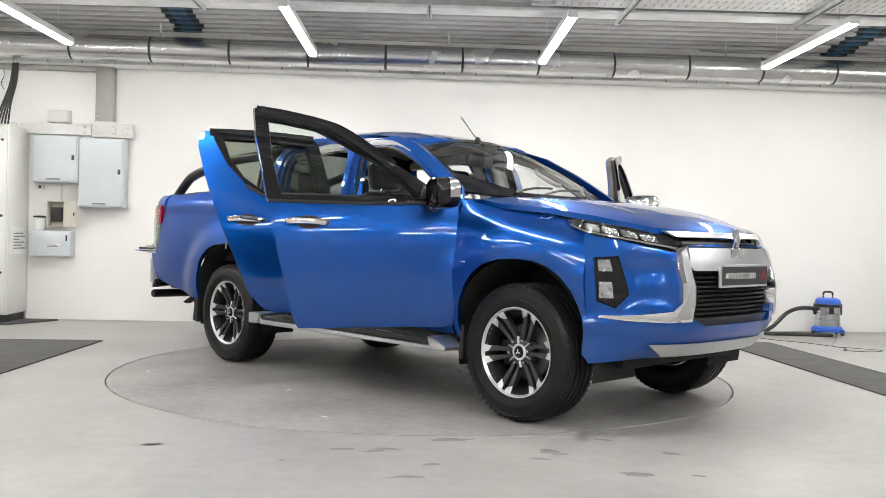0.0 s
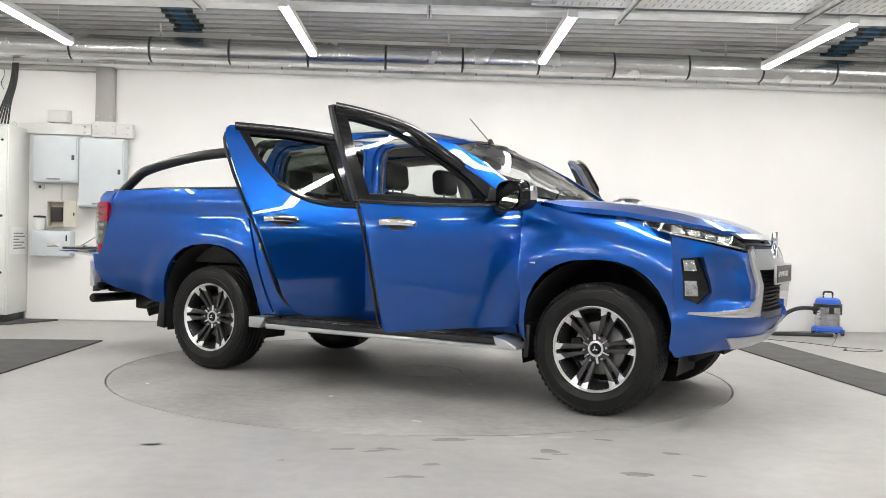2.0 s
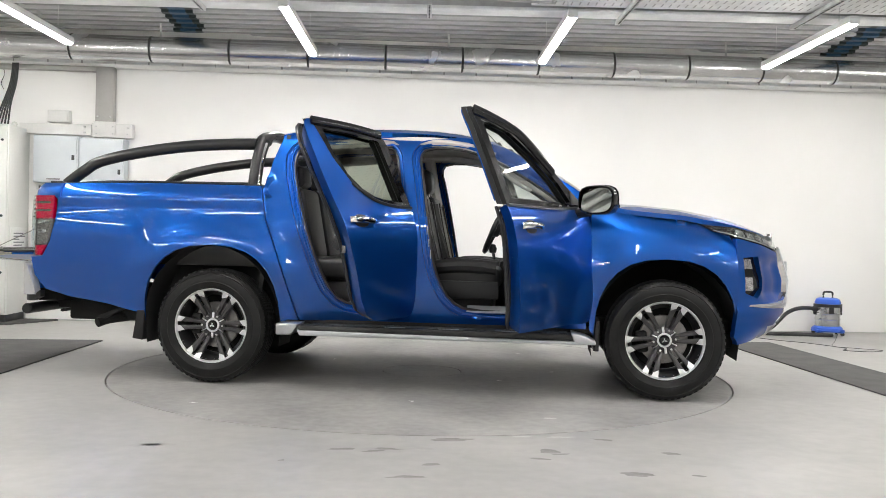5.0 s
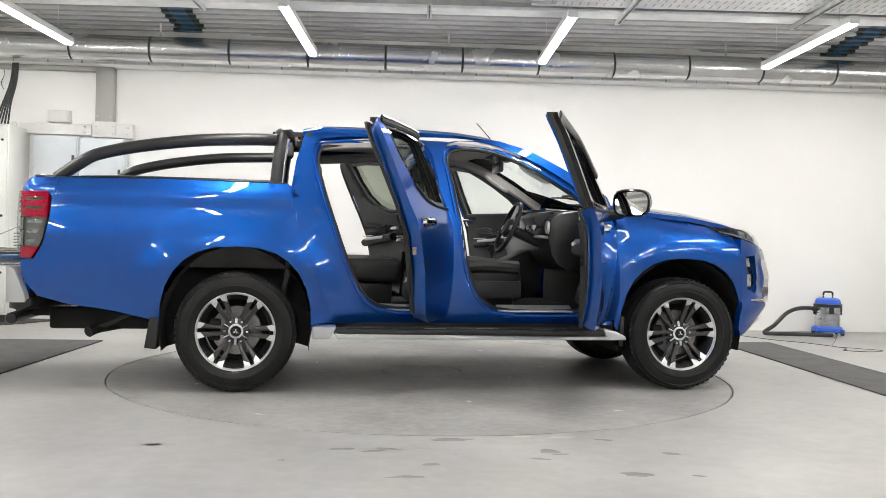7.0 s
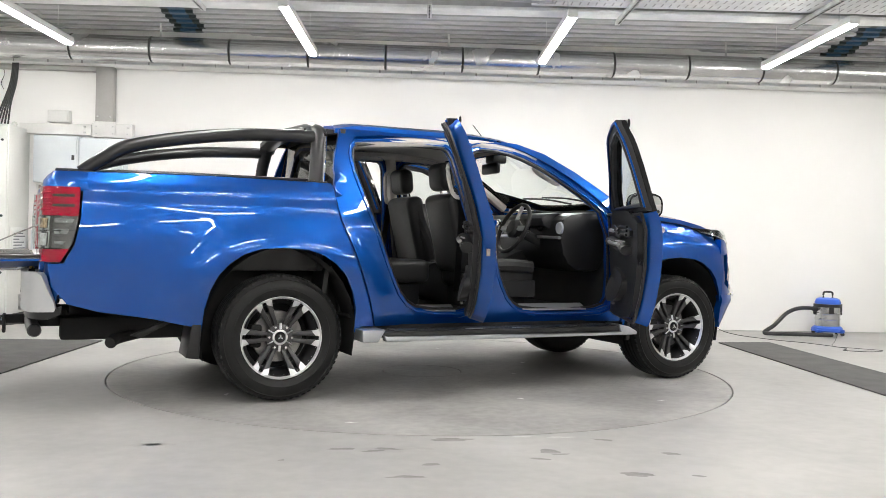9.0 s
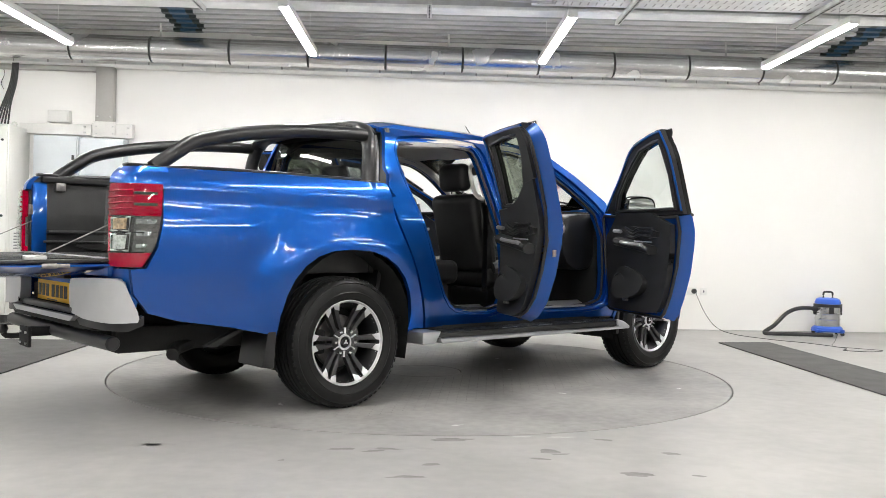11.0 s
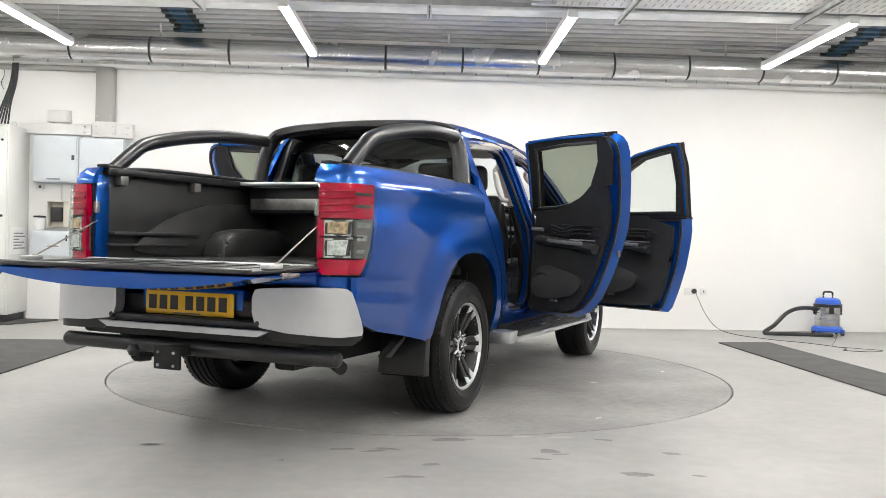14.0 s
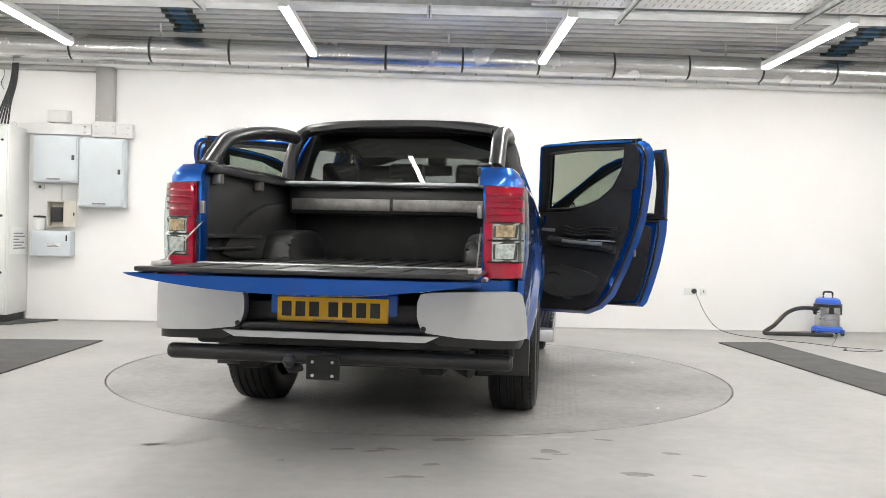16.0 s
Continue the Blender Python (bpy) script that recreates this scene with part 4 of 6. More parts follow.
def cab_top():
    def roof(x, y, d=0.0):
        w = 0.645
        e = float(np.interp(x, (-1.10, -0.97, -0.28, -0.05, 0.15, 0.30, 0.40), (1.690, 1.718, 1.720, 1.710, 1.688, 1.652, 1.625)))
        q = abs(y) / w
        z = e + 0.062 * (1 - q ** 2.6) + 0.010 * sstep(0.52, 0.62, q) * sstep(1.0, 0.9, q)
        return Vector((x, y, z - d))
    part("roof", panel([(-1.10, -0.61), (-1.10, 0.61), (0.20, 0.635), (0.33, 0.55), (0.385, 0.3), (0.40, 0), (0.385, -0.3), (0.33, -0.55), (0.20, -0.635)], roof, 0.06, ret=0.03), M_PAINT, PICKUP)
    part("headlining", panel([(-1.04, -0.58), (-1.04, 0.58), (0.22, 0.58), (0.32, 0.3), (0.32, -0.3), (0.22, -0.58)], lambda x, y, d=0: roof(x, y, 0.055 - d), 0.12, ret=0.012), M_ROOFLINER, PICKUP, "pale grey headlining")
    for sg in (-1, 1):
        part("inner_roof_rail", tube([(-0.98, sg * 0.60, 1.62), (-0.3, sg * 0.615, 1.66), (0.15, sg * 0.615, 1.645), (0.50, sg * 0.655, 1.515), (0.90, sg * 0.73, 1.28)], 0.038, 4, 8), M_ROOFLINER, PICKUP, "pale grey pillar trim")
        part("upper_pillar_trim", tube([(-0.225, sg * 0.605, 1.64), (-0.20, sg * 0.645, 1.45), (-0.165, sg * 0.695, 1.26)], 0.045, 4, 8), M_ROOFLINER, PICKUP, "pale grey pillar trim")
        part("inner_pillar", tube([(-0.16, sg * 0.70, 1.25), (-0.10, sg * 0.755, 0.95), (-0.06, sg * 0.755, 0.55)], 0.042, 4, 8), M_CARD, PICKUP)
        part("grab_handle", tube([(0.40, sg * 0.60, 1.54), (0.44, sg * 0.585, 1.50), (0.56, sg * 0.62, 1.43), (0.60, sg * 0.65, 1.42)], 0.017, 4, 8), M_ROOFLINER, PICKUP)
        part("grab_handle", tube([(-0.25, sg * 0.60, 1.53), (-0.275, sg * 0.585, 1.49), (-0.255, sg * 0.62, 1.33), (-0.22, sg * 0.66, 1.29), (-0.19, sg * 0.66, 1.33), (-0.21, sg * 0.60, 1.50)], 0.015, 4, 8, closed=False), M_ROOFLINER, PICKUP)
        part("wiper", tube([(1.06, sg * 0.15 - 0.25, 1.305), (0.99, sg * 0.15, 1.345), (0.93, sg * 0.15 + 0.28, 1.36)], 0.008, 3, 6), M_TRIM, PICKUP, "black wiper blade")
    part("rear_inner_panel", box(-1.06, -1.02, -0.62, 0.62, 0.5, 1.22, 0.01), M_CARD, PICKUP)

    def screen(u, v, d=0.0):
        # u across -1..1, v 0 at the cowl .. 1 at the roof
        x0, x1 = 1.13 - 0.20 * u * u, 0.392 - 0.115 * u * u
        y0, y1 = 0.735 * u, 0.60 * u
        z0, z1 = 1.268 - 0.0 * u * u + 0.035 * (u * u), 1.694 - 0.050 * u * u
        bow = 0.035 * math.sin(math.pi * v)
        return Vector((x0 + (x1 - x0) * v + bow * 0.5 - d * 0.5, y0 + (y1 - y0) * v, z0 + (z1 - z0) * v + bow * 0.8 - d))
    ob = part("windscreen", panel([(-1, 0), (1, 0), (1, 1), (-1, 1)], screen, 0.12, ret=0), M_GLASS, PICKUP, "clear windscreen")
    ob.visible_shadow = False
    b = panel([(-1.02, -0.02), (1.02, -0.02), (1.02, 1.02), (-1.02, 1.02)], lambda u, v, d=0: screen(u, v, d - 0.003), 0.08, [[(-0.95, 0.06), (0.95, 0.06), (0.95, 0.955), (-0.95, 0.955)]], ret=0.012)
    part("windscreen_surround", b, M_GLOSSBLACK, PICKUP, "black glass border")
    part("sensor_pod", box(0.36, 0.48, -0.07, 0.07, 1.60, 1.68, 0.015), M_TRIM, PICKUP)
    part("inner_mirror", box(0.355, 0.395, -0.13, 0.13, 1.515, 1.60, 0.018), M_TRIM, PICKUP, "black rear-view mirror")
    part("cowl", panel([(0.94, -0.73), (1.07, -0.5), (1.12, 0), (1.07, 0.5), (0.94, 0.73), (1.06, 0.72), (1.17, 0.5), (1.22, 0), (1.17, -0.5), (1.06, -0.72)], lambda x, y, d=0: Vector((x, y, 1.225 + 0.03 * (1 - (y / 0.73) ** 2) - d)), 0.08, ret=0.02), M_TRIM, PICKUP)

    def rear_glass(u, v, d=0.0):
        return Vector((-1.165 + 0.055 * v + 0.03 * u * u + d, u * (0.70 - 0.085 * max(0, v)), 1.285 + 0.385 * v))
    ob = part("rear_window", panel([(-0.98, 0), (0.98, 0), (0.98, 1), (-0.98, 1)], rear_glass, 0.15, ret=0), M_PRIVACY, PICKUP, "dark tinted rear window")
    ob.visible_shadow = False
    part("rear_wall", panel([(-1.08, -2.0), (1.08, -2.0), (1.08, 0.2), (1.05, 1.08), (-1.05, 1.08), (-1.08, 0.2)], lambda u, v, d=0: rear_glass(u, v, d + 0.004), 0.12, [[(-0.93, 0.06), (0.93, 0.06), (0.93, 0.95), (-0.93, 0.95)]], ret=0.03), M_TRIM, PICKUP, "black surround of the rear window")
    part("brake_light", box(-1.135, -1.115, -0.14, 0.14, 1.705, 1.722, 0.004), M_RED, PICKUP)
    part("aerial", tube([(0.36, -0.02, 1.715), (0.20, -0.02, 1.885)], 0.0035, 1, 6), M_TRIM, PICKUP)
    part("aerial_base", lathe([(0, 0.0), (0.03, 0.0), (0.02, 0.02), (0.01, 0.035), (0, 0.036)], 14), M_TRIM, PICKUP).location = (0.37, -0.02, 1.695)


def nose():
    def bonnet(x, y, d=0.0):
        zc = float(np.interp(x, (1.0, 1.15, 1.35, 1.62, 1.85, 2.03, 2.16, 2.24, 2.30), (1.262, 1.282, 1.280, 1.255, 1.215, 1.172, 1.125, 1.082, 1.04)))
        q = abs(y) / (0.80 - 0.07 * max(0, x - 1.0))
        z = zc - (0.03 + 0.045 * sstep(1.0, 1.35, x)) * q ** 2.5 - 0.03 * max(0, x - 1.7) * q ** 2
        z += 0.012 * sstep(0.50, 0.62, q) * sstep(2.2, 1.9, x) - 0.006
        return Vector((x, y, z - d))
    hood = [(1.03, -0.80), (1.12, -0.5), (1.17, 0), (1.12, 0.5), (1.03, 0.80), (1.40, 0.777), (1.75, 0.735), (2.0, 0.65), (2.14, 0.52), (2.22, 0.35), (2.26, 0), (2.22, -0.35), (2.14, -0.52), (2.0, -0.65), (1.75, -0.735), (1.40, -0.777)]
    part("bonnet", panel(hood, bonnet, 0.045, ret=0.03), M_PAINT, PICKUP)
    # bumper skin with grille and lower openings
    skin = [(-1.035, 0.95), (-1.035, 1.045), (-1.02, 1.045), (-0.80, 1.010), (-0.50, 0.955), (-0.36, 1.0), (0.36, 1.0), (0.50, 0.955), (0.80, 1.010), (1.02, 1.045), (1.035, 1.045), (1.035, 0.95), (1.035, 0.62), (1.03, 0.42), (0.96, 0.37), (0.6, 0.40), (0, 0.415), (-0.6, 0.40), (-0.96, 0.37), (-1.03, 0.42), (-1.035, 0.62)]
    mouth2 = [(-0.35, 0.995), (0.35, 0.995), (0.46, 0.95), (0.45, 0.62), (0.36, 0.575), (-0.36, 0.575), (-0.45, 0.62), (-0.46, 0.95)]
    fogs = [[(k * 0.845, 0.935), (k * 0.985, 0.925), (k * 0.975, 0.70), (k * 0.875, 0.665), (k * 0.805, 0.735)] for k in (-1, 1)]

    def skin_fn(s, z, d=0.0):
        a = abs(s)
        dent = 0.045 * sstep(0.63, 0.70, z) * sstep(0.95, 0.86, z) * sstep(0.50, 0.60, a) * sstep(0.86, 0.76, a)
        crease = -0.018 * math.exp(-((z - 0.575) / 0.03) ** 2)
        return FRONT(s, z, d + dent + crease)
    part("front_bumper", panel(skin, skin_fn, 0.035, [mouth2, *fogs], ret=0.05, hole_rnd=0), M_PAINT, PICKUP)
    part("grille_back", panel([(-0.60, 1.09), (0.60, 1.09), (0.56, 0.50), (-0.56, 0.50)], lambda s, z, d=0: FRONT(s, z, 0.085 + d), 0.1, ret=0), M_UNDER, PICKUP, "black recess behind the grille")
    # silver bar field above the plate
    up = part("upper_grille", panel([(-0.42, 0.985), (0.42, 0.985), (0.46, 0.90), (0.42, 0.865), (-0.42, 0.865), (-0.46, 0.90)], lambda s, z, d=0: FRONT(s, z, -0.012 + d), 0.05, ret=0.05), M_SATIN, PICKUP, "satin silver grille panel")
    for z0, z1, w, off in ((1.042, 1.072, 0.53, 0.002),):
        part("grille_bar", panel([(-w, z1), (w, z1), (w - 0.06, z0), (-w + 0.06, z0)], lambda s, z, d=0, off=off: FRONT(s, z, off + d), 0.06, ret=0.03), M_SATIN, up, "satin silver bar")
    for z in (0.992, 1.012):
        part("grille_slat", panel([(-0.42, z + 0.006), (0.42, z + 0.006), (0.42, z - 0.006), (-0.42, z - 0.006)], lambda s, z, d=0: FRONT(s, z, 0.03 + d), 0.1, ret=0.03), M_TRIM, up, "black slat")
    # lower black mesh
    low = part("lower_grille", panel([(-0.45, 0.615), (0.45, 0.615), (0.36, 0.575), (-0.36, 0.575)], lambda s, z, d=0: FRONT(s, z, 0.015 + d), 0.06, ret=0.05), M_TRIM, PICKUP, "black slatted lower grille")
    for i in range(10):
        z = 0.635 + 0.024 * i
        part("grille_slat", panel([(-0.455, z + 0.005), (0.455, z + 0.005), (0.455, z - 0.005), (-0.455, z - 0.005)], lambda s, z, d=0: FRONT(s, z, 0.035 + d), 0.1, ret=0.035), M_UNDER, low)
    for k in (-1, 1):
        blade = [(k * 0.43, 1.00), (k * 0.52, 0.975), (k * 0.535, 0.90), (k * 0.53, 0.70), (k * 0.58, 0.655), (k * 0.78, 0.634), (k * 0.95, 0.628), (k * 0.96, 0.618), (k * 0.80, 0.604), (k * 0.60, 0.596), (k * 0.46, 0.60), (k * 0.445, 0.70), (k * 0.455, 0.90)]
        part("chrome_blade", panel(blade, lambda s, z, d=0: FRONT(s, z, -0.022 + d), 0.03, ret=0.06), M_CHROME, PICKUP, "chrome bumper blade")
        part("blade_face", panel([(k * 0.455, 0.985), (k * 0.495, 0.96), (k * 0.505, 0.72), (k * 0.56, 0.630), (k * 0.88, 0.620), (k * 0.62, 0.607), (k * 0.475, 0.615), (k * 0.46, 0.75)], lambda s, z, d=0: FRONT(s, z, -0.026 + d), 0.03, ret=0.008), M_SATIN, PICKUP)
        # headlight
        hl = [(k * 0.44, 1.005), (k * 0.53, 1.045), (k * 0.72, 1.082), (k * 1.00, 1.115), (k * 1.32, 1.135), (k * 1.30, 1.122), (k * 1.17, 1.088), (k * 1.02, 1.052), (k * 0.78, 1.015), (k * 0.52, 0.968)]

        def lamp_fn(s, z, d=0.0):
            p = FRONT(s, z, d)
            p.y *= 1 - 0.17 * sstep(0.95, 1.35, abs(s)) * sstep(1.0, 1.13, z)
            return p
        hd = part("headlight", panel(hl, lambda s, z, d=0: lamp_fn(s, z, 0.022 + d), 0.04, ret=0.03), M_GLOSSBLACK, PICKUP, "slim dark headlight with bright cells")
        for i in range(4):
            s0 = 0.60 + 0.115 * i
            part("lamp_cell", panel([(k * s0, 1.042 + 0.017 * i), (k * (s0 + 0.090), 1.056 + 0.016 * i), (k * (s0 + 0.082), 1.022 + 0.016 * i), (k * (s0 - 0.01), 1.008 + 0.016 * i)], lambda s, z, d=0: lamp_fn(s, z, 0.012 + d), 0.03, ret=0.01), M_CLEAR, hd, "bright lamp cell")
        part("light_guide", panel([(k * 0.48, 0.985), (k * 0.78, 1.028), (k * 1.02, 1.064), (k * 1.18, 1.100), (k * 1.185, 1.093), (k * 1.025, 1.056), (k * 0.78, 1.019), (k * 0.48, 0.974)], lambda s, z, d=0: lamp_fn(s, z, 0.006 + d), 0.03, ret=0.016), M_CHROME, hd, "chrome light guide")
        cover = part("lamp_cover", panel(hl, lambda s, z, d=0: lamp_fn(s, z, -0.004 + d), 0.05, ret=0), M_GLASS, hd, "clear lamp cover")
        cover.visible_shadow = False
        # fog lamps
        fg = part("fog_lamp_housing", panel([(k * 0.84, 0.94), (k * 0.99, 0.93), (k * 0.98, 0.695), (k * 0.875, 0.655), (k * 0.795, 0.735)], lambda s, z, d=0: FRONT(s, z, 0.045 + d), 0.05, ret=0.02), M_GLOSSBLACK, PICKUP, "black fog lamp housing")
        for z0, z1, mm in ((0.855, 0.915, M_CLEAR), (0.715, 0.800, M_CLEAR)):
            part("fog_lens", panel([(k * 0.895, z1), (k * 0.965, z1), (k * 0.962, z0), (k * 0.885, z0)], lambda s, z, d=0: FRONT(s, z, 0.026 + d), 0.03, ret=0.03), mm, fg, "square clear lamp")
    # skid plate and lower valance
    part("skid_plate", panel([(-0.66, 0.478), (0.66, 0.478), (0.52, 0.405), (-0.52, 0.405)], lambda s, z, d=0: FRONT(s, z, -0.014 + d), 0.06, ret=0.05, rnd=0), M_SATIN, PICKUP, "silver skid plate")
    part("front_undertray", prism([(-0.60, 2.02), (0.60, 2.02), (0.55, 1.6), (-0.55, 1.6)], lambda u, v, d: (v, u, 0.32 + d), 0.10, 0.02), M_UNDER, PICKUP)
    # three-diamond badge as plain shapes
    for a in (90, 210, 330):
        c, s = math.cos(radians(a)), math.sin(radians(a))
        b = prism([(0, 0), (0.042, 0.025), (0.086, 0), (0.042, -0.025)], lambda u, v, d: Vector((2.395 - 0.078 + d, u * c - v * s, 0.985 + (u * s + v * c) * 1.25)), 0.035, 0.003)
        part("badge_diamond", b, M_CHROME, up, "chrome diamond")
    # show plate
    sp = part("show_plate", box(2.378, 2.395, -0.27, 0.27, 0.775, 0.90, 0.006), M_SATIN, PICKUP, "dark show plate in a silver frame")
    part("plate_face", box(2.395, 2.398, -0.255, 0.255, 0.788, 0.888, 0), M_CARBON, sp)
    part("plate_mark", box(2.398, 2.400, 0.185, 0.235, 0.815, 0.862, 0), M_REDSIGN, sp, "small red square")
    txt(sp, "APPROVED USED", 0.046, Matrix.Translation((2.3985, -0.055, 0.822)) @ Matrix.Rotation(radians(90), 4, "Z") @ Matrix.Rotation(radians(90), 4, "X"), M_WHITE, 0.98)
    part("plate_stay", box(2.28, 2.378, -0.12, 0.12, 0.80, 0.86, 0.01), M_TRIM, PICKUP)


def txt(parent, words, size, m, material, width=1.0):
    cu = bpy.data.curves.new("lettering", "FONT")
    cu.body, cu.size, cu.extrude, cu.align_x = words, size, 0.0008, "CENTER"
    tmp = bpy.data.objects.new("lettering", cu)
    scene.collection.objects.link(tmp)
    me = bpy.data.meshes.new_from_object(tmp.evaluated_get(bpy.context.evaluated_depsgraph_get()))
    bpy.data.objects.remove(tmp)
    me.transform(m @ Matrix.Diagonal((width, 1, 1, 1)))
    me.materials.clear()
    me.materials.append(material)
    ob = new("lettering", me)
    ob.parent = parent
    return ob


def tail():
    # lamps
    for sg in (-1, 1):
        corner = wrap([(-2.835, 0.0), (-2.835, 0.60), (-2.832, 0.72), (-2.805, 0.808), (-2.74, 0.848), (-2.60, 0.862)])
        # arc length along the corner: inner edge near 0.665, outer edge near 0.93
        zones = (("red_lens", 1.085, 1.245, M_RED), ("indicator_lens", 1.005, 1.083, M_SMOKECLEAR), ("reversing_lens", 0.905, 1.003, M_SMOKECLEAR), ("lower_red_lens", 0.832, 0.903, M_RED))
        outer = lambda z: float(np.interp(z, (0.83, 0.93, 1.07, 1.245), (0.893, 0.955, 0.985, 0.992)))
        lamp = part("tail_lamp", panel([(sg * 0.685, 1.25), (sg * outer(1.245), 1.235), (sg * outer(1.07), 1.07), (sg * outer(0.93), 0.93), (sg * outer(0.83), 0.828), (sg * 0.685, 0.828)], lambda s, z, d=0: corner(s, z, 0.03 + d), 0.03, ret=0.05), M_TRIM, PICKUP, "large red and clear tail lamp")
        for nm, z0, z1, mm in zones:
            part(nm, panel([(sg * 0.689, z1), (sg * outer(z1), z1), (sg * outer((z0 + z1) / 2), (z0 + z1) / 2), (sg * outer(z0), z0), (sg * 0.689, z0)], lambda s, z, d=0: corner(s, z, -0.006 + d), 0.02, ret=0.034), mm, lamp)
        cover = part("lamp_cover", panel([(sg * 0.685, 1.25), (sg * outer(1.245), 1.235), (sg * outer(1.07), 1.07), (sg * outer(0.93), 0.93), (sg * outer(0.83), 0.828), (sg * 0.685, 0.828)], lambda s, z, d=0: corner(s, z, -0.016 - 0.012 * math.sin(math.pi * min(1, max(0, (z - 0.828) / 0.42))) + d), 0.03, ret=0.03), M_GLASS, lamp, "glossy clear cover")
        cover.visible_shadow = False
        part("red_edge", panel([(sg * 0.685, 1.09), (sg * 0.722, 1.09), (sg * 0.715, 0.90), (sg * 0.685, 0.90)], lambda s, z, d=0: corner(s, z, -0.009 + d), 0.03, ret=0.02), M_RED, lamp, "red side strip")
        for z0, z1 in ((1.010, 1.078), (0.912, 0.998)):
            part("lamp_bezel", tube([corner(sg * s, z, -0.012) for s, z in ((0.722, z0), (0.722, z1 - 0.008), (0.84, z1), (0.835, z0))], 0.006, 1, 6, closed=True), M_SILVER, lamp, "silver lamp bezel")
        part("lamp_dark", panel([(sg * 0.712, 1.083), (sg * 0.86, 1.083), (sg * 0.85, 0.905), (sg * 0.712, 0.905)], lambda s, z, d=0: corner(s, z, -0.008 + d), 0.03, ret=0.01), M_SMOKE, lamp, "smoked reflector bowl")
        part("indicator_bulb", panel([(sg * 0.735, 1.07), (sg * 0.825, 1.072), (sg * 0.82, 1.018), (sg * 0.735, 1.018)], lambda s, z, d=0: corner(s, z, -0.011 + d), 0.03, ret=0.01), M_AMBER, lamp, "amber bulb window")
        for zz in (1.083, 1.003, 0.904):
            part("lens_gap", panel([(sg * 0.70, zz + 0.003), (sg * 0.90, zz + 0.003), (sg * 0.90, zz - 0.003), (sg * 0.70, zz - 0.003)], lambda s, z, d=0: corner(s, z, -0.010 + d), 0.04, ret=0.01), M_GLOSSBLACK, lamp, "dark lens gap")
        for z0, z1, e in ((1.046, 1.070, 0.965), (0.985, 1.012, 0.94), (0.928, 0.945, 0.92)):
            part("side_reflector", panel([(sg * 0.865, z1), (sg * e, z1), (sg * (e - 0.012), z0), (sg * 0.865, z0)], lambda s, z, d=0: corner(s, z, -0.009 + d), 0.03, ret=0.01), M_CLEAR, lamp, "bright side reflector")
        part("rib_shade", panel([(sg * 0.852, 1.205), (sg * 0.965, 1.205), (sg * 0.965, 1.190), (sg * 0.852, 1.190)], lambda s, z, d=0: corner(s, z, -0.0085 + d), 0.03, ret=0.01), M_SMOKE, lamp, "dark lens stripe")
        part("rib_shade", panel([(sg * 0.852, 1.150), (sg * 0.965, 1.150), (sg * 0.965, 1.135), (sg * 0.852, 1.135)], lambda s, z, d=0: corner(s, z, -0.0085 + d), 0.03, ret=0.01), M_SMOKE, lamp, "dark lens stripe")
        part("reversing_bulb", panel([(sg * 0.735, 0.985), (sg * 0.825, 0.99), (sg * 0.815, 0.92), (sg * 0.735, 0.92)], lambda s, z, d=0: corner(s, z, -0.011 + d), 0.03, ret=0.01), M_SILVER, lamp)
        for z in (1.115, 1.145, 1.175, 1.205):
            part("lens_rib", tube([corner(sg * s, z + 0.05 * (s - 0.7), -0.011) for s in (0.695, 0.76, 0.81, 0.85)], 0.006, 2, 6), M_RED, lamp)
        part("corner_cap", panel([(sg * 0.66, 1.335), (sg * 0.85, 1.335), (sg * 1.03, 1.335), (sg * 1.03, 1.235), (sg * 0.66, 1.252)], lambda s, z, d=0: corner(s, z, 0.004 + d + 9.0 * max(0, z - 1.26) ** 2), 0.03, ret=0.03), M_PAINT, PICKUP)
        # rear corner post beside the gate opening
        part("corner_post", prism([(-2.79, 0.672), (-2.79, 0.70), (-2.70, 0.72), (-2.70, 0.672)], lambda u, v, d: (u, sg * v, 0.62 + d), 0.68, 0.006), M_PAINT, PICKUP, "blue post beside the tailgate")
        part("rear_quarter", panel([(sg * 0.66, 0.82), (sg * 0.86, 0.82), (sg * 0.90, 0.70), (sg * 0.86, 0.60), (sg * 0.66, 0.60)], lambda s, z, d=0: corner(s, z, 0.02 + d), 0.04, ret=0.03), M_PAINT, PICKUP)
        part("rail_cap", panel([(-1.19, 0.79), (-2.60, 0.79), (-2.72, 0.76), (-2.78, 0.70), (-2.78, 0.665), (-1.19, 0.665)], lambda x, y, d=0: Vector((x, sg * (y + 0.018), 1.342 - 0.045 * sstep(-2.62, -2.80, x) - 0.03 * sstep(0.74, 0.80, y) - d)), 0.05, ret=0.03), M_PAINT, PICKUP)
        part("rail_trim", tube([(-1.25, sg * 0.69, 1.352), (-2.3, sg * 0.69, 1.352), (-2.70, sg * 0.69, 1.325)], 0.022, 4, 8, squash=0.6), M_TRIM, PICKUP, "black rail capping")
        part("striker", box(-2.815, -2.79, sg * 0.66 - 0.012, sg * 0.66 + 0.012, 1.10, 1.16, 0.004), M_BRAKE, PICKUP)
        # gate stay cable
        part("cable_anchor", moved(lathe([(0, 0), (0.018, 0), (0.018, 0.014), (0.009, 0.018), (0.009, 0.034), (0, 0.034)], 12, "x"), Matrix.Translation((-3.17, sg * 0.685, 0.872))), M_BRAKE, PICKUP, "steel stay anchor")
        part("gate_cable", tube([(-2.79, sg * 0.665, 1.06), (-3.16, sg * 0.685, 0.884)], 0.0035, 1, 6), M_BRAKE, PICKUP, "steel tailgate stay cable")
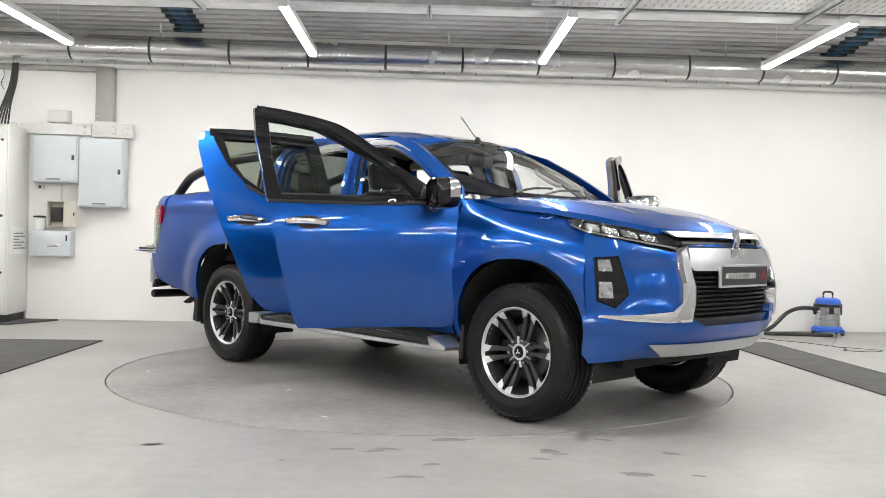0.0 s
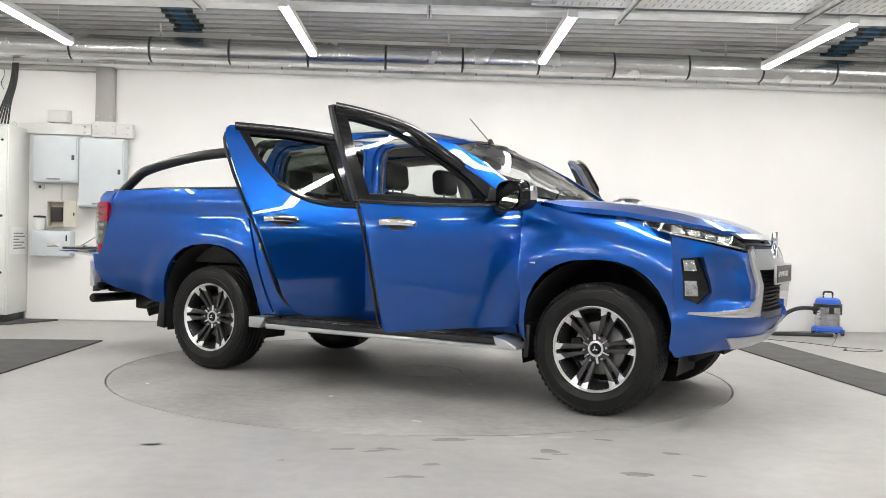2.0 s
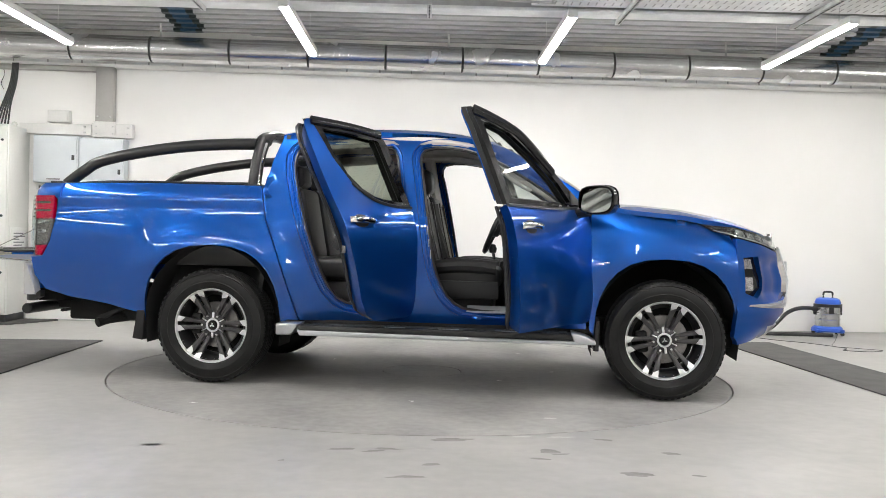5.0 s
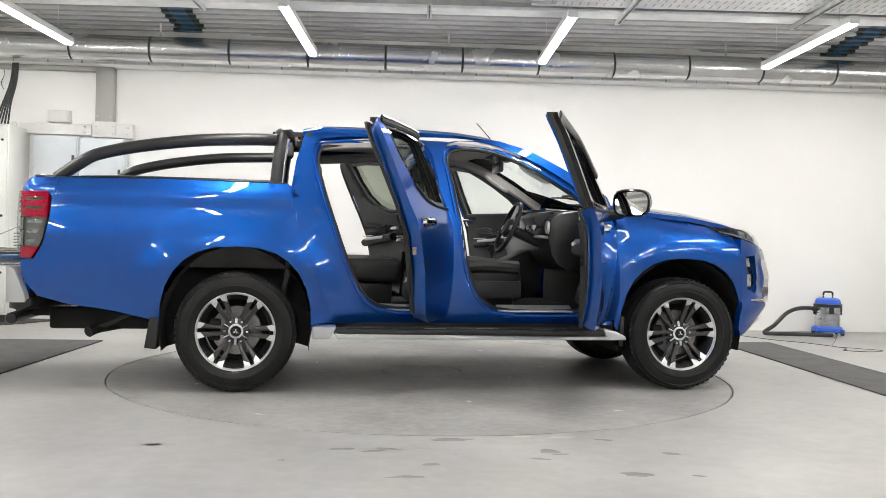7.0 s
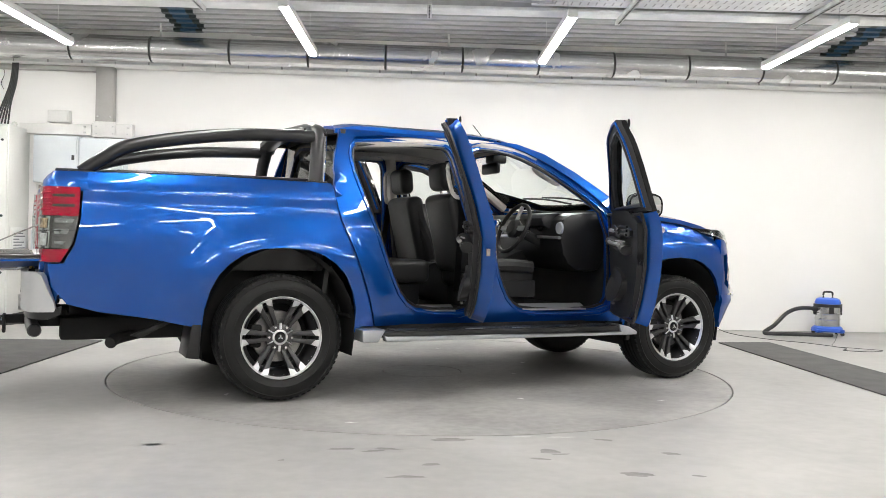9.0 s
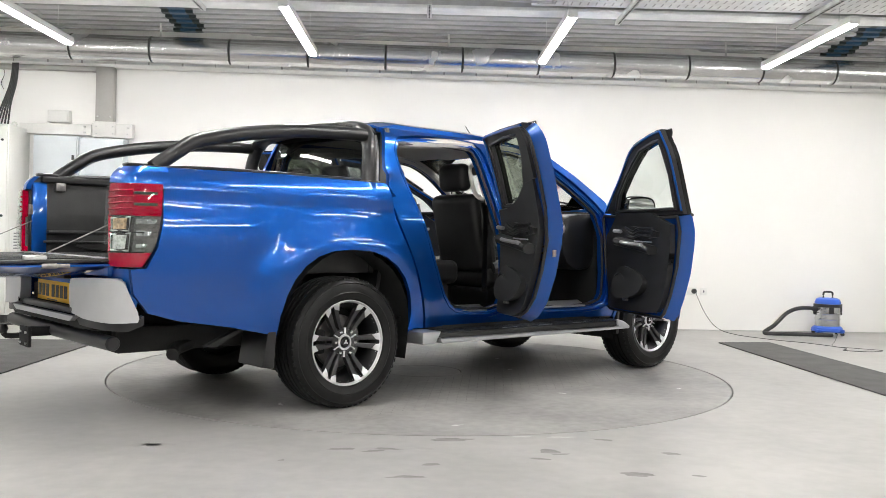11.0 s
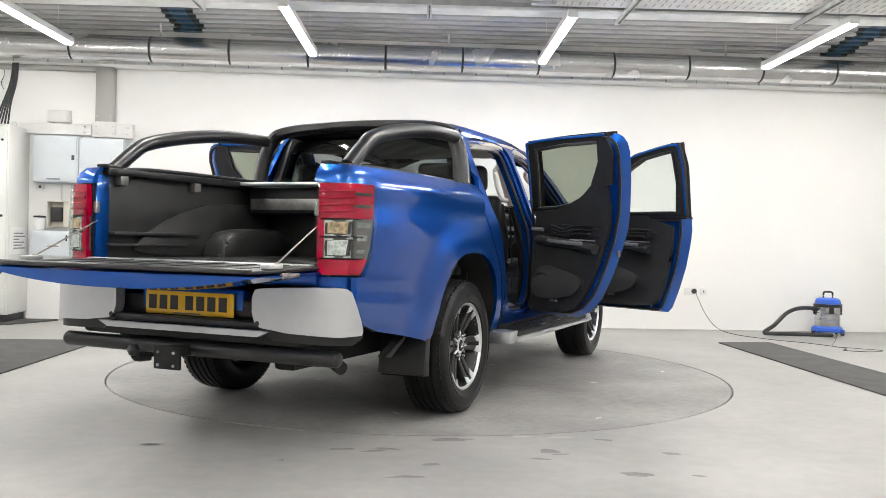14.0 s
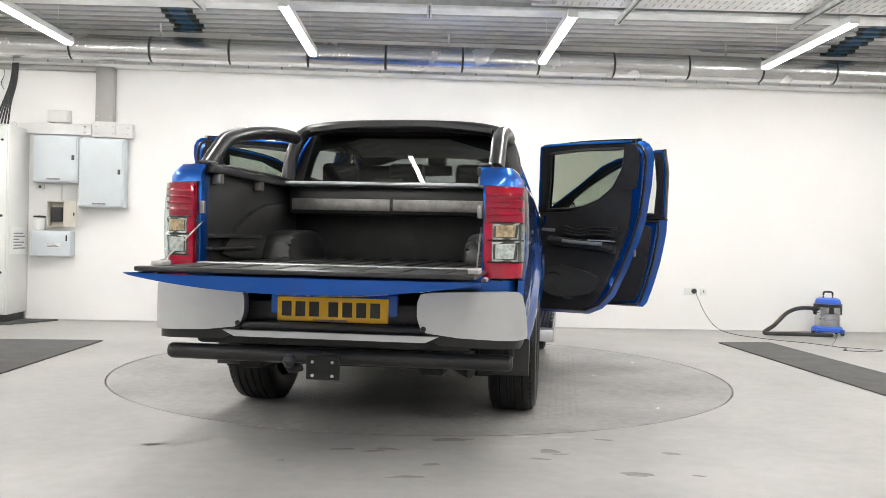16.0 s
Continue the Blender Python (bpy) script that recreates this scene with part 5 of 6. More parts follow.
    # silver bumper corners, black step, plate
    for sg in (-1, 1):
        part("bumper_corner", panel([(sg * 0.40, 0.775), (sg * 0.46, 0.788), (sg * 0.80, 0.80), (sg * 0.89, 0.795), (sg * 0.92, 0.73), (sg * 0.975, 0.61), (sg * 0.96, 0.575), (sg * 0.46, 0.595), (sg * 0.40, 0.64)], lambda q, z, d=0: REAR(q, z - 0.024, d), 0.03, ret=0.06, rnd=1), M_SILVERPAINT, PICKUP, "silver bumper corner")
        part("bumper_lower", panel([(sg * 0.42, 0.60), (sg * 0.96, 0.59), (sg * 1.0, 0.61), (sg * 1.0, 0.565), (sg * 0.92, 0.535), (sg * 0.5, 0.545)], lambda s, z, d=0: REAR(s, z - 0.020, 0.02 + d), 0.04, ret=0.05), M_TRIM, PICKUP, "black lower bumper")
        part("parking_sensor", lathe([(0, -0.006), (0.012, -0.006), (0.014, 0)], 14, "x"), M_TRIM, PICKUP).location = (-2.925, sg * 0.43, 0.60)
    part("rear_step", box(-2.915, -2.72, -0.42, 0.42, 0.572, 0.608, 0.012), M_TRIM, PICKUP, "black step pad")
    part("bumper_strip", panel([(-0.50, 0.568), (0.50, 0.568), (0.44, 0.54), (-0.44, 0.54)], lambda s, z, d=0: REAR(s, z, -0.012 + d), 0.08, ret=0.03), M_SILVERPAINT, PICKUP, "silver lower strip")
    part("plate_recess", box(-2.85, -2.80, -0.42, 0.42, 0.60, 0.700, 0.008), M_TRIM, PICKUP, "black recess behind the plate")
    part("plate_surround", box(-2.856, -2.80, -0.30, 0.30, 0.640, 0.745, 0.012), M_PAINT, PICKUP, "blue panel round the plate")
    part("rear_sill", box(-2.84, -2.79, -0.68, 0.68, 0.775, 0.858, 0.008), M_PAINT, PICKUP, "blue sill below the tailgate")
    part("rear_beam", box(-2.90, -2.74, -0.64, 0.64, 0.50, 0.61, 0.02), M_UNDER, PICKUP)
    pl = part("rear_plate", box(-2.878, -2.868, -0.26, 0.26, 0.612, 0.724, 0.004), M_YELLOW, PICKUP, "yellow plate with dark bars")
    for y in (0.215, 0.150, 0.085, -0.005, -0.070, -0.135, -0.200):
        part("plate_bar", box(-2.8805, -2.879, y - 0.023, y + 0.023, 0.636, 0.704, 0), M_PLATEINK, pl, "black bar")
    part("plate_bar", box(-2.8805, -2.879, -0.07, 0.09, 0.617, 0.623, 0), M_INK, pl)
    part("plate_lamp", box(-2.89, -2.85, -0.20, 0.20, 0.745, 0.765, 0.006), M_TRIM, PICKUP)
    # tailgate, lowered
    g = empty("tailgate", pose(-2.81, 0, 0.850, 0, -0.8, 0), PICKUP)
    g["label"] = "lowered blue tailgate with black inner liner"
    gx = 0.59

    def gate(x, y, d=0.0):
        full = 1 - min(1.0, abs(y / 0.77) ** 2.2)
        return Vector((-x, y, (-0.082 + 0.012 * (x / gx) ** 3 - 0.012 * math.sin(3.0 * x / gx)) * full + 1.1 * d * full - 0.004))
    part("outer_skin", panel([(0.02, -0.705), (gx - 0.10, -0.725), (gx - 0.02, -0.757), (gx + 0.005, -0.72), (gx + 0.018, 0), (gx + 0.005, 0.72), (gx - 0.02, 0.757), (gx - 0.10, 0.725), (0.02, 0.705)], gate, 0.05, ret=0.06), M_PAINT, g)
    part("inner_liner", box(-gx + 0.02, -0.02, -0.70, 0.70, 0.0, 0.016, 0.006), M_LINER, g, "black ribbed gate liner")
    for i in range(7):
        y = -0.54 + 0.18 * i
        part("liner_rib", box(-gx + 0.07, -0.07, y - 0.03, y + 0.03, 0.016, 0.022, 0.003), M_LINER, g)
    part("edge_strip", box(-0.055, -0.005, -0.66, 0.66, 0.017, 0.024, 0.003), M_SATIN, g, "bright tread strip")
    part("top_edge", box(-gx - 0.005, -gx + 0.05, -0.70, 0.70, 0.004, 0.024, 0.006), M_TRIM, g)
    part("gate_latch", box(-0.43, -0.33, -0.705, -0.655, 0.018, 0.040, 0.006), M_STEEL, g, "steel latch")
    part("gate_latch", box(-0.43, -0.33, 0.655, 0.705, 0.018, 0.040, 0.006), M_STEEL, g, "steel latch")
    for sg in (-1, 1):
        part("side_latch", moved(lathe([(0, 0), (0.011, 0), (0.013, 0.01), (0.013, 0.07), (0.009, 0.075), (0.009, 0.13), (0, 0.13)], 12, "x"), Matrix.Translation((-0.36, sg * 0.716, -0.012))), M_BRAKE, g, "worn steel side latch")
    part("gate_handle", box(-gx + 0.10, -gx + 0.20, -0.12, 0.12, -0.078, -0.06, 0.006), M_TRIM, g)
    # load bed
    b = box(-2.80, -1.22, -0.70, 0.70, 0.835, 0.86, 0.004)
    bed = part("bed_floor", b, M_LINER, PICKUP, "black ribbed bed liner")
    for i in range(11):
        y = -0.60 + 0.12 * i
        part("floor_rib", box(-2.76, -1.26, y - 0.022, y + 0.022, 0.86, 0.868, 0.003), M_LINER, bed)
    part("bed_front", box(-1.24, -1.20, -0.72, 0.72, 0.785, 1.32, 0.006), M_LINER, PICKUP)
    for sg in (-1, 1):
        part("bed_inner_side", box(-2.78, -1.24, sg * 0.70 - 0.018, sg * 0.70 + 0.018, 0.785, 1.335, 0.006), M_LINER, PICKUP)
        part("bed_wheel_box", prism(chaikin([(-1.98, 0.785), (-1.93, 0.97), (-1.80, 1.04), (-1.20 - 0.0, 1.04), (-1.10, 0.785)], 1), lambda u, v, d: (u, sg * (0.49 + d), v), 0.20, 0.05), M_LINER, PICKUP, "moulded wheel housing")
        part("side_ledge", box(-2.70, -2.0, sg * 0.665 - 0.03, sg * 0.665 + 0.03, 0.985, 1.005, 0.006), M_LINER, PICKUP)
        part("liner_bulge", prism(chaikin([(-2.55, 0.87), (-2.50, 0.97), (-2.05, 1.16), (-1.60, 1.20), (-1.30, 1.20), (-1.30, 0.87)], 2), lambda u, v, d: (u, sg * (0.655 + d), v), 0.03, 0.006), M_LINER, PICKUP, "moulded liner panel")
        part("side_ledge", box(-2.72, -2.10, sg * 0.665 - 0.022, sg * 0.665 + 0.022, 0.925, 0.94, 0.005), M_LINER, PICKUP)
        part("clamp", box(-2.66, -2.60, sg * 0.655 - 0.02, sg * 0.655 + 0.02, 1.25, 1.30, 0.004), M_BRAKE, PICKUP, "steel rail clamp")
        part("clamp", box(-2.06, -2.00, sg * 0.655 - 0.02, sg * 0.655 + 0.02, 1.25, 1.30, 0.004), M_BRAKE, PICKUP, "steel rail clamp")
        part("cover_rail", box(-2.74, -1.30, sg * 0.66 - 0.025, sg * 0.66 + 0.025, 1.30, 1.338, 0.006), M_TRIM, PICKUP, "black roller cover rail")
    part("warning_label", box(-2.788, -2.785, 0.675, 0.70, 0.90, 0.97, 0), M_YELLOW, PICKUP)
    # roller cover housing at the front of the bed
    can = part("roller_housing", box(-1.52, -1.25, -0.64, 0.64, 1.14, 1.31, 0.02), M_TRIM, PICKUP, "black roller cover housing with silver panels")
    for y0, y1 in ((-0.62, -0.01), (0.01, 0.62)):
        part("housing_panel", box(-1.526, -1.521, y0, y1, 1.165, 1.235, 0.002), M_BRAKE, can, "brushed grey metal panel")
    part("cover_lip", box(-1.62, -1.50, -0.655, 0.655, 1.312, 1.335, 0.006), M_SATIN, can, "silver cover edge")
    part("cover_handle", box(-1.64, -1.60, -0.08, 0.08, 1.335, 1.352, 0.005), M_TRIM, can)
    # sports bar
    bar = empty("sports_bar", pose(0, 0, 0), PICKUP)
    bar["label"] = "matt black tubular sports bar over the bed"
    for sg in (-1, 1):
        part("side_tube", tube([(-2.63, sg * 0.715, 1.335), (-2.50, sg * 0.715, 1.43), (-2.38, sg * 0.71, 1.498), (-2.10, sg * 0.70, 1.562), (-1.75, sg * 0.695, 1.610), (-1.42, sg * 0.69, 1.628), (-1.27, sg * 0.685, 1.630)], 0.040, 6, 12), M_BAR, bar)
        part("hoop_leg", tube([(-1.265, sg * 0.735, 1.335), (-1.25, sg * 0.715, 1.50), (-1.235, sg * 0.68, 1.605), (-1.23, sg * 0.64, 1.66)], 0.045, 5, 12), M_BAR, bar)
        part("leg_trim", tube([(-1.225, sg * 0.770, 1.34), (-1.21, sg * 0.745, 1.52), (-1.195, sg * 0.70, 1.635)], 0.010, 5, 8), M_CHROME, bar, "bright edge trim")
        part("foot", box(-2.70, -2.56, sg * 0.715 - 0.05, sg * 0.715 + 0.05, 1.322, 1.345, 0.008), M_BAR, bar)
        part("rail_end_cap", box(-2.765, -2.64, sg * 0.675 - 0.03, sg * 0.675 + 0.03, 1.338, 1.356, 0.008), M_BAR, bar, "black rail end cap")
        part("foot", box(-1.32, -1.20, sg * 0.735 - 0.045, sg * 0.735 + 0.045, 1.33, 1.35, 0.008), M_BAR, bar)
    part("top_hoop", tube([(-1.23, -0.66, 1.64), (-1.225, -0.60, 1.682), (-1.22, -0.4, 1.710), (-1.22, 0, 1.720), (-1.22, 0.4, 1.710), (-1.225, 0.60, 1.682), (-1.23, 0.66, 1.64)], 0.062, 5, 12, squash=0.62), M_BAR, bar)
    part("hoop_fairing", panel([(-1.30, -0.58), (-1.30, 0.58), (-1.09, 0.58), (-1.09, -0.58)], lambda x, y, d=0: Vector((x, y, 1.697 + 0.05 * (1 - (y / 0.6) ** 2) - 0.05 * max(0, -1.2 - x) - d)), 0.08, ret=0.03), M_BAR, bar)
    # towing gear and under-run tube
    tow = empty("tow_bar", pose(0, 0, 0), PICKUP)
    tow["label"] = "black steel tow bar with ball and under-run tube"
    part("cross_tube", tube([(-2.86, -0.81, 0.455), (-2.87, -0.42, 0.455), (-2.87, 0.38, 0.455), (-2.86, 0.77, 0.455)], 0.037, 1, 14), M_TRIM, tow)
    for sg in (-1, 1):
        part("end_cap", lathe([(0, 0), (0.037, 0), (0.03, 0.014), (0, 0.018)], 14, "y"), M_TRIM, tow).matrix_basis = pose(-2.86, sg * 0.79 - 0.02, 0.455, 0, 0, 0 if sg > 0 else 180)
        part("stay", box(-2.86, -2.55, sg * 0.42 - 0.02, sg * 0.42 + 0.02, 0.44, 0.50, 0.006), M_UNDER, tow)
    part("ball_bracket", box(-3.012, -2.86, -0.035, 0.035, 0.425, 0.475, 0.006), M_UNDER, tow)
    part("drop_plate", box(-3.03, -3.01, -0.075, 0.075, 0.37, 0.48, 0.006), M_UNDER, tow)
    for y in (-0.045, 0.045):
        for z in (0.39, 0.45):
            part("bolt", lathe([(0, -0.008), (0.007, -0.008), (0.007, 0)], 6, "x"), M_STEEL, tow).location = (-3.03, y, z)
    part("ball_neck", tube([(-3.02, 0.10, 0.42), (-3.08, 0.13, 0.42), (-3.10, 0.13, 0.45)], 0.016, 3, 8), M_UNDER, tow)
    part("tow_ball", lathe([(0, -0.03), (0.02, -0.024), (0.03, 0), (0.02, 0.024), (0, 0.03)], 16), M_TRIM, tow, "black ball cover").location = (-3.10, 0.13, 0.46)


def chassis():
    b = box(-2.72, 2.0, -0.50, -0.38, 0.36, 0.50, 0.02)
    box(-2.72, 2.0, 0.38, 0.50, 0.36, 0.50, 0.02, b)
    for x in (-2.6, -1.9, -1.0, 0.0, 0.8, 1.9):
        box(x - 0.05, x + 0.05, -0.4, 0.4, 0.38, 0.47, 0.01, b)
    part("chassis_frame", b, M_UNDER, PICKUP)
    part("cab_floor", box(-1.05, 1.05, -0.80, 0.80, 0.49, 0.515, 0.005), M_UNDER, PICKUP, "black carpeted floor")
    part("bulkhead", box(0.96, 1.0, -0.74, 0.74, 0.50, 1.22, 0.01), M_UNDER, PICKUP)
    part("engine_mass", box(1.02, 2.10, -0.40, 0.40, 0.42, 1.0, 0.05), M_UNDER, PICKUP)
    for x in (-1.5, 1.5):
        part("axle", tube([(x, -0.62, 0.385), (x, 0.62, 0.385)], 0.05, 1, 12), M_UNDER, PICKUP)
    part("differential", lathe([(0, -0.14), (0.10, -0.12), (0.15, 0), (0.10, 0.12), (0, 0.14)], 16), M_UNDER, PICKUP).location = (-1.5, 0.05, 0.385)
    part("gearbox", box(-0.2, 1.2, -0.17, 0.17, 0.30, 0.48, 0.05), M_UNDER, PICKUP)
    part("fuel_tank", box(-0.9, 0.1, 0.20, 0.62, 0.30, 0.47, 0.04), M_UNDER, PICKUP)
    part("exhaust", tube([(0.3, -0.3, 0.36), (-0.9, -0.32, 0.36), (-1.9, -0.34, 0.42), (-2.35, -0.50, 0.38), (-2.45, -0.60, 0.35)], 0.035, 5, 10), M_UNDER, PICKUP)
    part("hanger_bracket", prism([(-2.15, 0.50), (-2.10, 0.50), (-2.30, 0.40), (-2.36, 0.41)], lambda u, v, d: (u, -0.80 + d, v), 0.05, 0.004), M_UNDER, PICKUP)
    part("spare_wheel_carrier", lathe([(0, 0), (0.33, 0), (0.37, 0.06), (0.37, 0.14), (0.33, 0.2), (0, 0.2)], 28), M_UNDER, PICKUP).location = (-2.28, 0.0, 0.40)


def wheels():
    def make(sg):
        # axis along y, outer face at +y for a left wheel; mirrored by turning it half round
        w = empty("wheel", pose(0, 0, 0), PICKUP)
        w["label"] = "twelve-spoke two-tone alloy wheel with black tyre"
        prof = [(0.240, -0.118), (0.256, -0.128), (0.30, -0.136), (0.345, -0.132), (0.368, -0.118), (0.381, -0.098)]
        for g in (-0.062, -0.020, 0.022, 0.064):
            prof += [(0.384, g - 0.012), (0.376, g - 0.010), (0.376, g + 0.002), (0.385, g + 0.004)]
        prof += [(0.381, 0.098), (0.368, 0.118), (0.352, 0.131), (0.348, 0.128), (0.318, 0.137), (0.300, 0.136), (0.296, 0.139), (0.285, 0.135), (0.260, 0.128), (0.251, 0.117), (0.244, 0.10)]
        part("tyre", lathe(prof, 64, "y"), M_TYRE, w)
        b = bmesh.new()
        for k in range(60):
            a = 2 * math.pi * k / 60
            for s, o in ((1, 0), (-1, 0.05)):
                m = Matrix.Rotation(-(a + o), 4, "Y")
                t = box(0.350, 0.3785, s * 0.098 - 0.016, s * 0.098 + 0.016, -0.012, 0.010, 0)
                moved(t, m)
                join(b, t)
        tr = part("tread", b, M_TYRE, w)
        tr["kind"] = "stuff"
        part("rim_barrel", lathe([(0.232, -0.118), (0.238, -0.112), (0.225, -0.09), (0.205, -0.06), (0.205, 0.05), (0.228, 0.096), (0.236, 0.108)], 48, "y"), M_TRIM, w)
        part("rim_lip", lathe([(0.228, 0.096), (0.240, 0.112), (0.246, 0.121), (0.251, 0.121), (0.252, 0.110)], 64, "y"), M_ALLOY, w, "bright machined rim lip")
        part("brake_disc", lathe([(0.05, -0.02), (0.155, -0.02), (0.158, -0.012), (0.158, 0.004), (0.155, 0.01), (0.05, 0.01)], 40, "y"), M_BRAKE, w, "steel brake disc")
        part("caliper", box(0.10, 0.17, -0.045, 0.035, -0.07, 0.07, 0.015), M_UNDER, w)
        part("back_plate", lathe([(0, -0.05), (0.20, -0.05)], 32, "y"), M_UNDER, w)
        part("hub", lathe([(0, 0.02), (0.082, 0.02), (0.088, 0.050), (0.080, 0.070), (0.050, 0.080), (0.0, 0.081)], 32, "y"), M_GUN, w)
        part("centre_cap", lathe([(0.0, 0.094), (0.026, 0.093), (0.031, 0.088), (0.033, 0.080)], 24, "y"), M_GLOSSBLACK, w, "black centre cap")
        for a in (90, 210, 330):
            c, s = math.cos(radians(a)), math.sin(radians(a))
            part("cap_diamond", prism([(0, 0), (0.009, 0.005), (0.019, 0), (0.009, -0.005)], lambda u, v, d: (u * c - v * s, 0.0935 + d, u * s + v * c), 0.002), M_ALLOY, w)
        for i in range(6):
            a = radians(60 * i + 30)
            arm = [(0.050 * math.cos(a), 0.0825, 0.050 * math.sin(a)), (0.086 * math.cos(a), 0.079, 0.086 * math.sin(a))]
            part("hub_point", tube(arm, 0.008, 1, 8, squash=0.5), M_ALLOY, w)
        part("hub_ring", lathe([(0.034, 0.080), (0.036, 0.088), (0.046, 0.086), (0.048, 0.078)], 32, "y"), M_ALLOY, w, "bright hub ring")
        for k in range(6):
            a = radians(60 * k)
            for o in (-1, 1):
                m = Matrix.Rotation(-a, 4, "Y")
                out = 0.031 * o
                arm = prism([(0.050, 0.016 * o - 0.009), (0.120, 0.0215 * o - 0.0125), (0.185, 0.027 * o - 0.0155), (0.238, out - 0.018), (0.238, out + 0.018), (0.185, 0.027 * o + 0.0155), (0.120, 0.0215 * o + 0.0125), (0.050, 0.016 * o + 0.009)],
                            lambda u, v, d: (u, 0.028 + 0.040 * (u / 0.232) ** 2 + d, v), 0.036, 0.004)
                part("spoke", moved(arm, m), M_GUN, w)
                tip = prism([(0.190, 0.043 * o), (0.216, 0.014 * o), (0.243, 0.011 * o), (0.241, 0.058 * o), (0.216, 0.050 * o)],
                            lambda u, v, d: (u, 0.062 + 0.042 * (u / 0.232) ** 2 + d, v), 0.006, 0.0015)
                part("spoke_tip", moved(tip, m), M_ALLOY, w, "bright machined spoke tip")
            part("wheel_nut", lathe([(0, 0.098), (0.008, 0.097), (0.0105, 0.09), (0.0105, 0.06)], 6, "y"), M_CHROME, w).location = (0.070 * math.cos(a), 0, 0.070 * math.sin(a))
        return w
    first = make(1)
    first.matrix_basis = pose(1.5, 0.765, 0.385)
    for x, y, rz, ry in ((-1.5, 0.765, 0, 12), (1.5, -0.765, 180, 8), (-1.5, -0.765, 180, -2)):
        copy_thing(first, pose(x, y, 0.385, 0, 0, rz) @ pose(0, 0, 0, 0, ry, 0))


def square(p, kx, ky, kz):
    """A round outline squared off."""
    q = math.hypot(p.y, p.z)
    if q < 1e-6:
        return Vector((p.x * kx, 0, 0))
    c, sn = p.y / q, p.z / q
    f = (c ** 4 + sn ** 4) ** -0.2
    return Vector((p.x * kx, p.y * f * ky, p.z * f * kz))


